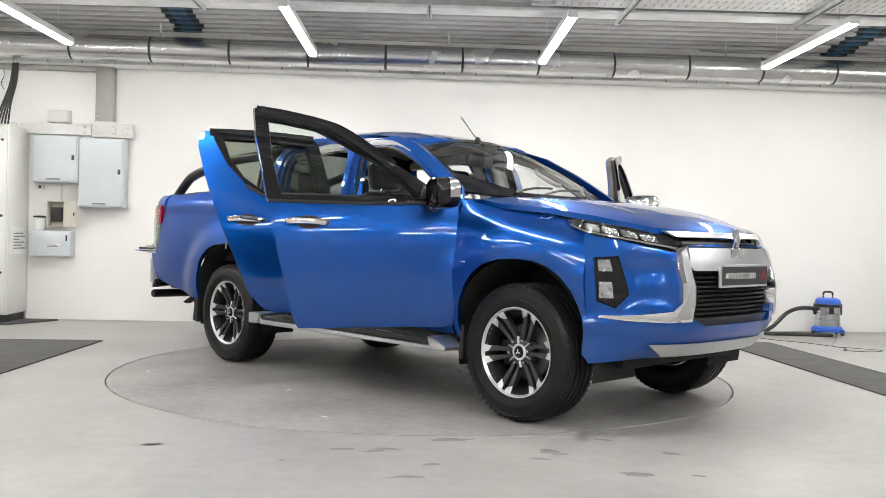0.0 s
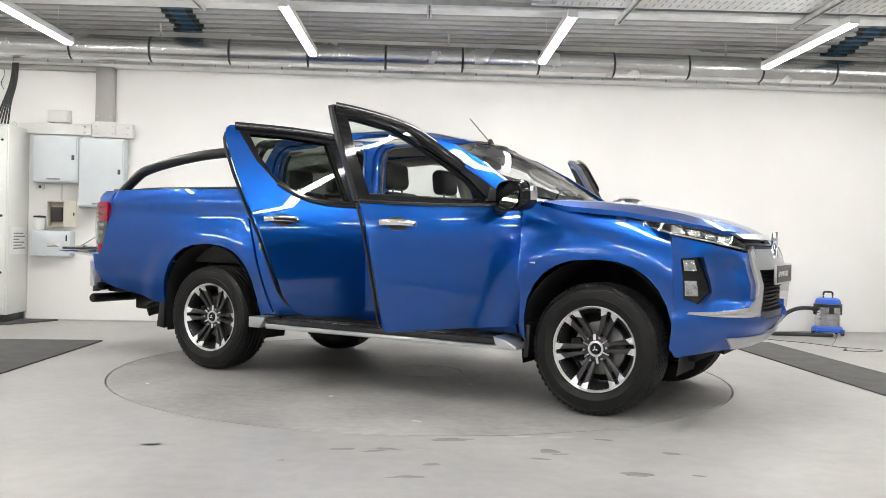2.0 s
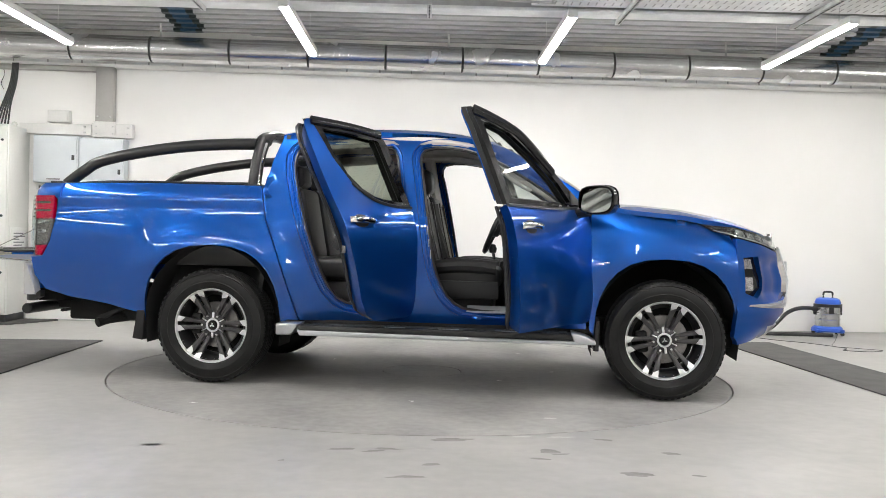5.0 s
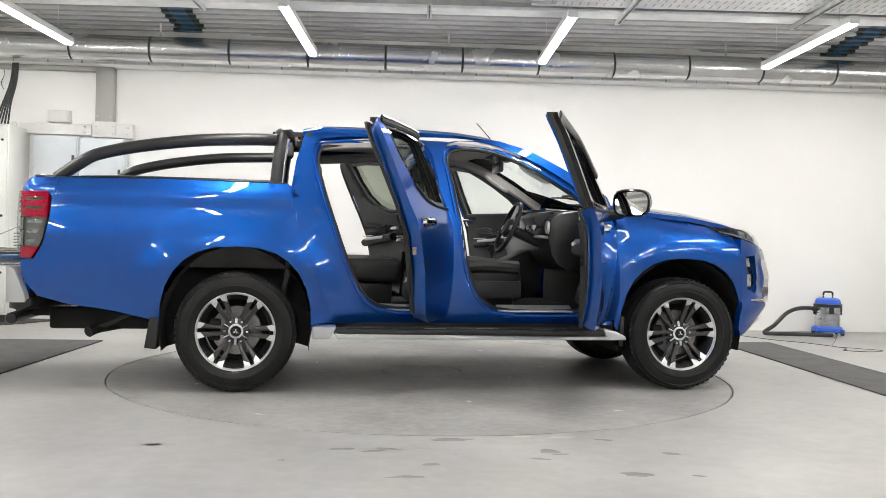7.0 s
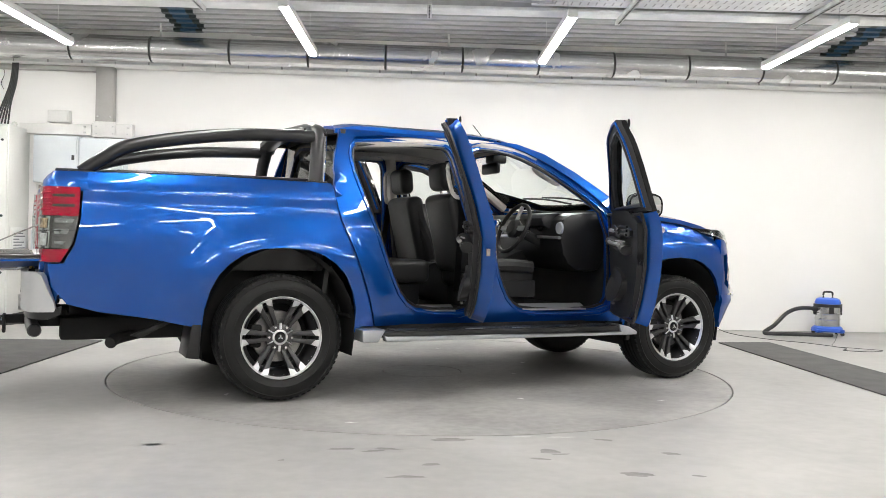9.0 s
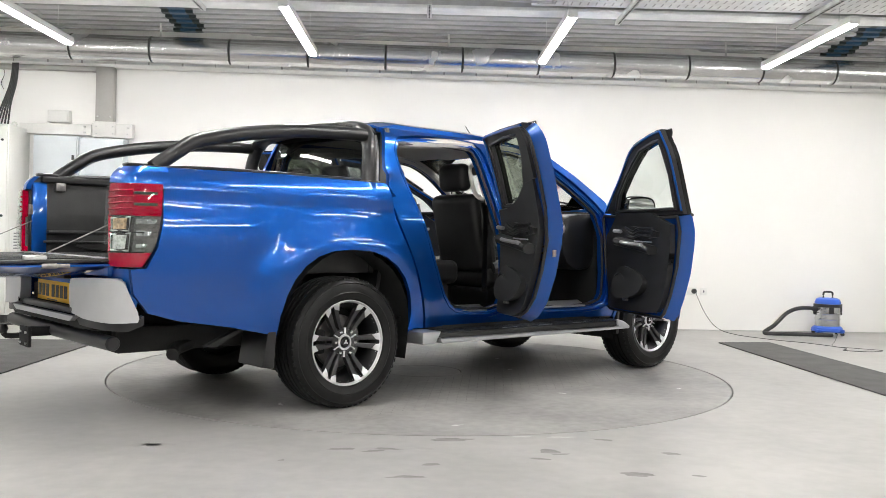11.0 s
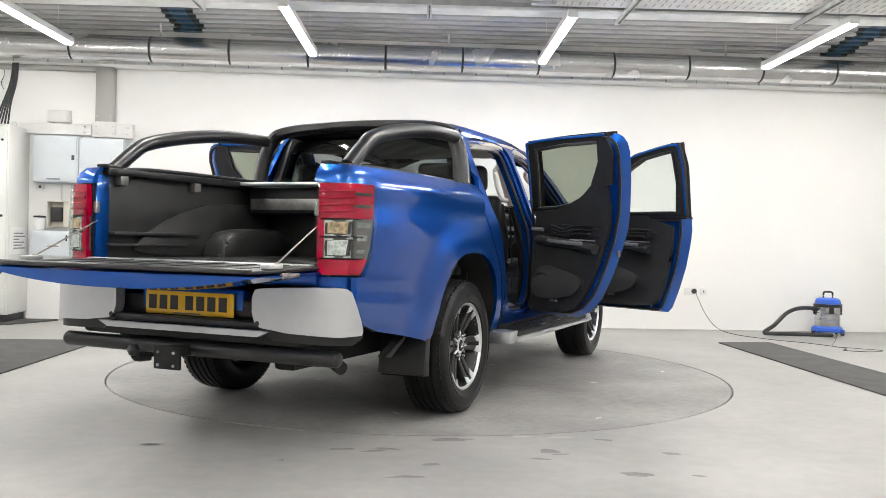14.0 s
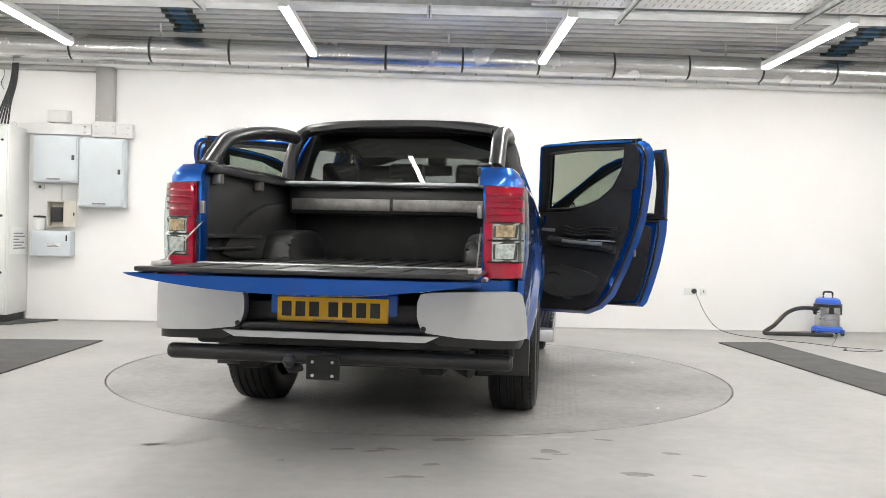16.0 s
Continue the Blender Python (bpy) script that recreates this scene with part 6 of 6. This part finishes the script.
def doors():
    HF, HR = 1.00, -0.13
    for sg in (-1, 1):
        for which in ("front", "rear"):
            hx = HF if which == "front" else HR
            hy = sg * 0.845
            ang = (65.0 if which == "front" else 65.5) * (1 if sg < 0 else -1)

            def S(x, z, d=0.0):
                return Vector((x - hx, sg * (half_width(max(x, -1.14), min(z, 1.68)) - 0.35 * max(0, z - 1.68) - d) - hy, z))

            if which == "front":
                belt = [(0.97, 1.225), (0.55, 1.205), (0.2, 1.20), (-0.125, 1.20)]
                low = [(1.0, 0.55), (1.0, 1.20)] + belt + [(-0.11, 1.10), (-0.06, 0.85), (-0.01, 0.66), (0.03, 0.52), (0.06, 0.485), (0.90, 0.485), (0.97, 0.50)]
                top = [(0.97, 1.225), (0.80, 1.335), (0.56, 1.485), (0.36, 1.618), (0.22, 1.672), (0.0, 1.714), (-0.13, 1.732), (-0.178, 1.732), (-0.178, 1.56), (-0.15, 1.38), (-0.125, 1.20)] + belt[::-1][1:-1]
                pane = [(0.78, 1.235), (0.66, 1.36), (0.48, 1.475), (0.32, 1.562), (0.18, 1.628), (-0.02, 1.662), (-0.105, 1.668), (-0.095, 1.45), (-0.05, 1.235)]
                rows = ((0.93, 0.56), (0.93, 1.21), (-0.05, 1.19), (-0.02, 0.90), (0.05, 0.60), (0.12, 0.53), (0.85, 0.53))
                hand = -0.02
            else:
                belt = [(-0.17, 1.205), (-0.42, 1.215), (-0.60, 1.25), (-0.76, 1.335), (-0.88, 1.47), (-0.955, 1.625)]
                low = [(-0.13, 0.55), (-0.155, 1.0), (-0.17, 1.19)] + belt + [(-0.975, 1.697), (-1.015, 1.694), (-1.045, 1.675), (-1.062, 1.64), (-1.065, 1.58), (-1.03, 1.40), (-0.975, 1.20), (-0.90, 1.0), (-0.82, 0.80), (-0.74, 0.62), (-0.66, 0.53), (-0.56, 0.485), (-0.20, 0.485), (-0.15, 0.50)]
                top = [(-0.17, 1.205), (-0.215, 1.45), (-0.255, 1.64), (-0.30, 1.688), (-0.60, 1.70), (-0.975, 1.70), (-0.955, 1.625)] + belt[::-1][1:-1]
                pane = [(-0.25, 1.235), (-0.30, 1.45), (-0.335, 1.625), (-0.60, 1.645), (-0.90, 1.645), (-0.865, 1.52), (-0.775, 1.385), (-0.66, 1.30), (-0.55, 1.258), (-0.42, 1.237)]
                rows = ((-0.19, 0.56), (-0.21, 1.19), (-0.42, 1.205), (-0.62, 1.26), (-0.78, 1.35), (-0.88, 1.50), (-0.93, 1.45), (-0.89, 1.15), (-0.80, 0.92), (-0.69, 0.66), (-0.60, 0.54), (-0.25, 0.53))
                hand = -0.88
            door = empty(which + "_door", Matrix.Translation((hx, hy, 0)) @ Matrix.Rotation(radians(ang), 4, "Z"), PICKUP)
            door["label"] = "open blue %s door with dark inner trim" % which
            mx0, mz0 = (min(p[0] for p in low) + max(p[0] for p in low)) / 2, 0.9

            def hem(x, z, d=0.0):
                # the shut face slopes in under the outer skin
                return S(mx0 + (x - mx0) * (1 - 1.35 * d), mz0 + (z - mz0) * (1 - 0.7 * d), d)
            part("outer_skin", panel(low, hem, 0.045, ret=0.085), M_PAINT, door)
            part("inner_skin", panel(low, lambda x, z, d=0: hem(x, z, 0.086 - d), 0.06, ret=0), M_PAINT, door)
            part("window_frame", panel(top, S, 0.04, [pane], ret=0.03, hole_rnd=0), M_GLOSSBLACK, door, "black window frame")
            part("inner_frame", panel(top, lambda x, z, d=0: S(x, z, 0.062 - d), 0.04, [pane], ret=0.030, hole_rnd=0), M_CARD, door, "dark inner window frame")
            c0 = (sum(q[0] for q in pane) / len(pane), sum(q[1] for q in pane) / len(pane))
            part("window_seal", tube([S(q[0], q[1], 0.064) for q in resample(pane, 0.05)], 0.012, 1, 6, closed=True, up=(0, 1, 0)), M_TRIM, door, "black rubber window seal")
            gl = part("window_glass", panel([(c0[0] + (q[0] - c0[0]) * 1.02, c0[1] + (q[1] - c0[1]) * 1.02) for q in pane], lambda x, z, d=0: S(x, z, 0.035 + d), 0.1, ret=0), M_DOORGLASS if which == "front" else glass("rear_door_glass", (0.28, 0.31, 0.255)), door, "door glass")
            gl.visible_shadow = False
            if which == "rear":
                part("frame_lip", tube([S(q[0], q[1], 0.066) for q in ((-0.185, 1.24), (-0.225, 1.45), (-0.265, 1.635), (-0.31, 1.675), (-0.60, 1.687), (-0.95, 1.687))], 0.009, 3, 6, up=(0, 1, 0)), M_PAINT, door, "thin blue frame lip")
            else:
                part("frame_lip", tube([S(q[0], q[1], 0.066) for q in ((0.92, 1.245), (0.78, 1.335), (0.55, 1.478), (0.355, 1.606), (0.215, 1.660), (0.0, 1.702), (-0.13, 1.718), (-0.165, 1.70), (-0.165, 1.56), (-0.14, 1.38), (-0.118, 1.22))], 0.009, 3, 6, up=(0, 1, 0)), M_PAINT, door, "thin blue frame lip")
            # belt moulding and wind deflector
            part("belt_moulding", tube([S(q[0], q[1] - 0.004, -0.004) for q in belt[:4]], 0.010, 3, 6, up=(0, 1, 0)), M_TRIM, door)
            crown = [(0.62, 1.450), (0.36, 1.622), (0.22, 1.678), (0.0, 1.720), (-0.17, 1.738)] if which == "front" else [(-0.29, 1.690), (-0.60, 1.708), (-0.99, 1.708)]
            part("wind_deflector", tube([S(q[0], q[1] - 0.022, -0.012) for q in crown], 0.028, 3, 8, squash=0.3, up=(0, 1, 0)), M_GLOSSBLACK, door, "smoked wind deflector")
            part("edge_seal", tube([S(c[0] + (q[0] - c[0]) * 0.93, c[1] + (q[1] - c[1]) * 0.945, 0.092) for c in [(sum(p[0] for p in low) / len(low), sum(p[1] for p in low) / len(low))] for q in low], 0.011, 1, 6, closed=True, up=(0, 1, 0)), M_TRIM, door, "black rubber edge seal")
            if which == "rear":
                part("pillar_trim", panel([(-0.905, 1.668), (-0.985, 1.668), (-1.0, 1.58), (-0.955, 1.38), (-0.80, 1.355), (-0.785, 1.385), (-0.875, 1.52)], lambda x, z, d=0: S(x, z, 0.108 - d), 0.05, ret=0.03), M_CARD, door, "dark upper pillar trim")
            # trim card
            cc = (sum(p[0] for p in rows) / len(rows), sum(p[1] for p in rows) / len(rows))
            card = [(cc[0] + (p[0] - cc[0]) * (0.95 if which == "front" else 1.0), cc[1] + (p[1] - cc[1]) * 1.035) for p in rows]
            part("door_card", panel(card, lambda x, z, d=0: S(x, z, 0.115 + 0.02 * math.sin((z - 0.5) * 4.4) - d), 0.05, ret=0.04, rnd=1), M_CARD, door, "dark moulded door card")
            mid = (hx + (-0.60 if which == "front" else -0.42))
            arm = [S(mid + q, 0.955 + 0.02 * i, 0.165) for i, q in enumerate((-0.24, -0.10, 0.08, 0.26))]
            part("armrest", tube(arm, 0.045, 4, 10, squash=0.75), M_CARD, door, "padded armrest")
            part("pull_handle", tube([S(mid - 0.16, 0.99, 0.205), S(mid + 0.02, 1.0, 0.21), S(mid + 0.14, 1.01, 0.205)], 0.013, 3, 8), M_SATIN, door, "silver door pull")
            part("release_lever", tube([S(mid + 0.22, 1.085, 0.155), S(mid + 0.32, 1.09, 0.155)], 0.013, 2, 8), M_SATIN, door, "silver release lever")
            part("card_pad", panel(chaikin([(mid - 0.28, 1.10), (mid + 0.18, 1.13), (mid + 0.20, 1.06), (mid - 0.26, 1.03)], 1), lambda x, z, d=0: S(x, z, 0.15 - d), 0.05, ret=0.03), M_SEAT, door, "stitched leather pad")
            for i in range(3):
                part("pad_ridge", tube([S(mid - 0.25 + 0.03 * i, 1.105 - 0.026 * i, 0.156), S(mid - 0.06, 1.108 - 0.024 * i, 0.160), S(mid + 0.03, 1.085 - 0.02 * i, 0.160), S(mid + 0.14, 1.115 - 0.026 * i, 0.156)], 0.009, 3, 6), M_SEAT, door)
            part("armrest_trim", tube([S(mid - 0.25, 1.012, 0.182), S(mid - 0.05, 1.018, 0.196)], 0.005, 1, 6), M_SATIN, door, "thin silver armrest strip")
            part("map_pocket", panel(chaikin([(mid - 0.16, 0.74), (mid - 0.02, 0.80), (mid + 0.30, 0.86), (mid + 0.31, 0.60), (mid - 0.06, 0.62)], 2), lambda x, z, d=0: S(x, z, 0.155 - d + 0.03 * math.sin(max(0.0, 0.80 - z) * 9)), 0.05, ret=0.05), M_CARD, door, "moulded map pocket")
            part("speaker_grille", lathe([(0, 0.0), (0.075, 0.002), (0.085, 0.014)], 24, "y"), M_TRIM, door, "round speaker grille").matrix_basis = Matrix.Translation(S(mid + 0.22, 0.70, 0.15)) @ Matrix.Rotation(0 if sg < 0 else math.pi, 4, "X")
            # outside handle
            hz = 1.085 if which == "front" else 1.105
            part("handle_cup", panel(chaikin([(hand + 0.05, hz + 0.035), (hand + 0.19, hz + 0.035), (hand + 0.19, hz - 0.04), (hand + 0.05, hz - 0.04)], 2), lambda x, z, d=0: S(x, z, -0.003 + d), 0.03, ret=0.01), M_TRIM, door)
            part("door_handle", tube([S(hand, hz, -0.008), S(hand + 0.03, hz + 0.004, -0.034), S(hand + 0.12, hz + 0.004, -0.040), S(hand + 0.20, hz - 0.002, -0.032), S(hand + 0.23, hz - 0.004, -0.008)], 0.019, 4, 10, squash=0.7, up=(0, 1, 0)), M_CHROME, door, "chrome door handle")
            # latch on the rear edge
            lx = 0.0 if which == "front" else -0.86
            part("door_latch", box(-0.005, 0.005, -0.012, 0.012, -0.022, 0.022, 0.003), M_BRAKE, door, "steel door latch").location = S(lx - 0.03, 0.93, 0.045)
            if which == "front":
                dots = ((0.025, 0.97), (0.028, 0.93), (0.032, 0.89), (0.075, 0.62), (0.10, 0.565), (0.16, 0.53))
            else:
                dots = ((-0.82, 0.97), (-0.81, 0.93), (-0.795, 0.89), (-0.655, 0.62), (-0.61, 0.575), (-0.55, 0.54))
            for q in dots:
                part("screw", lathe([(0, 0.004), (0.007, 0.003), (0.009, -0.004)], 8, "y"), M_CHROME, door, "bright screw").matrix_basis = Matrix.Translation(S(q[0], q[1], 0.090)) @ Matrix.Rotation(0 if sg < 0 else math.pi, 4, "X")
            part("check_strap", box(-0.12, 0.02, -0.012, 0.012, -0.02, 0.02, 0.004), M_TRIM, door).location = S(hx - 0.05, 0.80, 0.075)
            part("lower_reflector", box(-0.03, 0.03, -0.01, 0.01, -0.008, 0.008, 0.003), M_BRAKE, door).location = S(mid + 0.1, 0.60, 0.16)
            if which == "front":
                mx = Matrix.Translation(S(0.79, 1.235, 0.03))
                sh = lathe([(0, -0.125), (0.06, -0.120), (0.095, -0.09), (0.108, -0.04), (0.110, 0.02), (0.106, 0.055), (0.098, 0.062)], 24, "x")
                for v in sh.verts:
                    v.co = square(v.co, -0.85, 1.12, 0.84)
                part("mirror_housing", moved(sh, mx @ Matrix.Translation((0.05, sg * 0.185, 0.03))), M_GLOSSBLACK, door, "black mirror housing")
                sh = lathe([(0, -0.128), (0.062, -0.123), (0.098, -0.092), (0.111, -0.04), (0.112, -0.015)], 24, "x")
                for v in sh.verts:
                    v.co = square(v.co, -0.85, 1.135, 0.855)
                bmesh.ops.delete(sh, geom=[f for f in sh.faces if f.calc_center_median().z < -0.03], context="FACES")
                part("mirror_cap", moved(sh, mx @ Matrix.Translation((0.051, sg * 0.185, 0.031))), M_CHROME, door, "chrome mirror cap")
                g = lathe([(0, 0.0), (0.07, 0.0), (0.096, 0.0)], 24, "x")
                for v in g.verts:
                    v.co = square(v.co, -1, 1.10, 0.82)
                part("mirror_glass", moved(g, mx @ Matrix.Translation((0.003, sg * 0.185, 0.03)) @ Matrix.Rotation(radians(6 * sg), 4, "Z") @ Matrix.Rotation(radians(9), 4, "Y")), M_MIRROR, door, "mirror glass")
                part("mirror_arm", tube([mx @ Vector((0.04, 0, -0.03)), mx @ Vector((0.04, sg * 0.06, -0.05)), mx @ Vector((0.03, sg * 0.14, -0.035))], 0.032, 4, 8), M_TRIM, door)
                part("mirror_base", panel([(0.95, 1.235), (0.80, 1.325), (0.76, 1.235)], lambda x, z, d=0: S(x, z, -0.006 + d), 0.05, ret=0.03), M_TRIM, door)


def cabin():
    def seat(y, x0):
        s = empty("front_seat", pose(x0, y, 0), PICKUP)
        s["label"] = "black leather front seat with headrest"
        part("seat_cushion", box(-0.26, 0.27, -0.25, 0.25, 0.66, 0.82, 0.06, seg=4), M_SEAT, s)
        for k in (-1, 1):
            part("cushion_bolster", tube([(-0.22, k * 0.225, 0.80), (0.0, k * 0.235, 0.825), (0.24, k * 0.225, 0.81)], 0.05, 4, 10), M_SEAT, s)
            bol = tube([(-0.22, k * 0.20, 0.85), (-0.27, k * 0.215, 1.05), (-0.31, k * 0.19, 1.26)], 0.055, 4, 10)
            part("back_bolster", bol, M_SEAT, s)
            part("headrest_post", tube([(-0.35, k * 0.06, 1.33), (-0.36, k * 0.06, 1.43)], 0.008, 1, 8), M_CHROME, s)
        back = box(-0.075, 0.065, -0.235, 0.235, 0.0, 0.56, 0.055, seg=4)
        part("backrest", moved(back, pose(-0.23, 0, 0.78, 0, -13, 0)), M_SEAT, s)
        hr = box(-0.055, 0.055, -0.14, 0.14, 0.0, 0.20, 0.053, seg=5)
        part("headrest", moved(hr, pose(-0.37, 0, 1.345, 0, -6, 0)), M_SEAT, s)
        for k in range(4):
            part("seat_seam", tube([(-0.16 + 0.10 * k, -0.17, 0.823), (-0.16 + 0.10 * k, 0, 0.826), (-0.16 + 0.10 * k, 0.17, 0.823)], 0.004, 2, 6), M_TRIM, s)
        for k in (-1, 1):
            part("backrest_seam", tube([(-0.17, k * 0.13, 0.86), (-0.215, k * 0.14, 1.05), (-0.26, k * 0.12, 1.28)], 0.005, 3, 6), M_CARD, s)
        part("seat_side_cover", box(-0.20, 0.26, -0.262, -0.244, 0.60, 0.72, 0.008), M_CARD, s, "plastic seat side cover")
        part("seat_base", box(-0.22, 0.22, -0.20, 0.20, 0.515, 0.66, 0.02), M_TRIM, s)
        return s
    seat(-0.37, 0.16)
    seat(0.37, 0.16)
    r = empty("rear_bench", pose(0, 0, 0), PICKUP)
    r["label"] = "black leather rear bench with headrests"
    for y in (-0.45, 0.0, 0.45):
        part("bench_cushion", box(-0.94, -0.42, y - 0.218, y + 0.218, 0.70, 0.86, 0.05, seg=4), M_SEAT, r)
        part("bench_back", moved(box(-0.06, 0.06, y - 0.218, y + 0.218, 0, 0.52, 0.045, seg=4), pose(-0.91, 0, 0.82, 0, -10, 0)), M_SEAT, r)
        part("bench_headrest", moved(box(-0.04, 0.04, y - 0.12, y + 0.12, 0, 0.15, 0.035, seg=4), pose(-1.0, 0, 1.345, 0, -5, 0)), M_SEAT, r)
    part("bench_base", box(-0.90, -0.48, -0.62, 0.62, 0.515, 0.70, 0.02), M_TRIM, r)
    d = part("dashboard", prism(chaikin([(1.02, 1.23), (0.70, 1.215), (0.60, 1.17), (0.58, 1.05), (0.62, 0.86), (0.75, 0.78), (0.98, 0.80)], 1), lambda u, v, dd: (u, -0.70 + dd, v), 1.40, 0.03), M_TRIM, PICKUP, "dark moulded dashboard")
    part("dash_strip", tube([(0.575, -0.70, 1.03), (0.572, 0, 1.04), (0.575, 0.70, 1.03)], 0.014, 2, 8, squash=0.8), M_SATIN, d, "silver dash strip")
    part("screen", box(0.572, 0.585, -0.13, 0.13, 1.04, 1.16, 0.006), M_GLOSSBLACK, d, "black display")
    part("instrument_hood", prism(chaikin([(0.50, 1.20), (0.72, 1.225), (0.72, 1.09), (0.55, 1.09)], 1), lambda u, v, dd: (u, -0.54 + dd, v), 0.34, 0.02), M_CARD, d)
    for y in (-0.47, -0.28):
        part("dial", lathe([(0, -0.002), (0.055, -0.002), (0.06, 0.004)], 24, "x"), M_GLOSSBLACK, d, "round dial").location = (0.548, y, 1.135)
    for y in (-0.68, 0.68, -0.19, 0.19):
        part("air_vent", lathe([(0, 0.0), (0.03, -0.002), (0.042, -0.008), (0.046, 0.006)], 20, "x"), M_SATIN, d, "silver-ringed air vent").location = (0.585, y, 1.10)
    part("screen_top", box(0.60, 0.95, -0.2, 0.2, 1.228, 1.236, 0.003), M_TRIM, d)
    con = part("centre_console", prism(chaikin([(0.62, 0.95), (0.30, 0.80), (-0.30, 0.84), (-0.34, 0.52), (0.70, 0.52), (0.70, 0.92)], 1), lambda u, v, dd: (u, -0.13 + dd, v), 0.26, 0.02), M_CARD, PICKUP, "dark centre console")
    part("gear_lever", tube([(0.36, 0.0, 0.82), (0.34, 0.0, 0.92)], 0.011, 1, 8), M_CHROME, con)
    part("gear_knob", lathe([(0, 0), (0.025, 0.01), (0.03, 0.04), (0.018, 0.07), (0, 0.075)], 16), M_TRIM, con).location = (0.34, 0, 0.90)
    sw = empty("steering_wheel", pose(0.38, -0.37, 1.095, 0, -66, 0), PICKUP)
    sw["label"] = "black leather three-spoke steering wheel"
    part("rim", tube([(0.19 * math.cos(a), 0.19 * math.sin(a), 0) for a in np.linspace(0, 2 * math.pi, 33)[:-1]], 0.016, 1, 10, closed=True), M_SEAT, sw)
    part("boss", lathe([(0, 0.03), (0.055, 0.026), (0.075, 0.0), (0.06, -0.04), (0, -0.06)], 24), M_CARD, sw)
    for a in (0, 180, 270):
        part("spoke", moved(box(0.05, 0.185, -0.018, 0.018, -0.010, 0.008, 0.005), Matrix.Rotation(radians(a + 90), 4, "Z")), M_SATIN, sw, "silver spoke")
    part("column", tube([(0, 0, -0.03), (0, 0, -0.26)], 0.04, 1, 12), M_CARD, sw)
    part("stalk", tube([(0.0, -0.05, -0.06), (0.0, -0.16, -0.05)], 0.008, 1, 8), M_TRIM, sw)
    for k in (-1, 1):
        part("seat_belt", prism([(0, 0), (0.045, 0), (0.045, 0.012), (0, 0.012)], lambda u, v, dd: (-0.20 + u - dd * 0.10, k * (0.655 + 0.10 * dd), 1.50 - dd), 0.85), M_TRIM, PICKUP, "dark seat belt")


body_sides()
cab_top()
nose()
tail()
chassis()
wheels()
doors()
cabin()


# ---- what moves: the turntable turns, and the pickup rides on it ----
TURN = [(0.0, -46.51), (1.0, -38.6), (2.0, -30.79), (3.0, -23.05), (4.0, -15.34), (5.0, -7.62), (6.0, 0.15), (7.0, 8.01), (8.0, 15.96), (9.0, 24.03), (10.0, 32.22), (11.0, 40.51), (12.0, 48.85), (13.0, 57.19), (14.0, 65.44), (15.0, 73.49), (16.0, 81.18)]
RIDE = 0.177


def motions():
    walk(TURNTABLE, [(t, pose(0, Y_DISC, 0, 0, 0, a)) for t, a in TURN])
    walk(PICKUP, [(t, pose(RIDE * math.cos(radians(a)), RIDE * math.sin(radians(a)), 0.003, 0, 0, a)) for t, a in TURN])


motions()
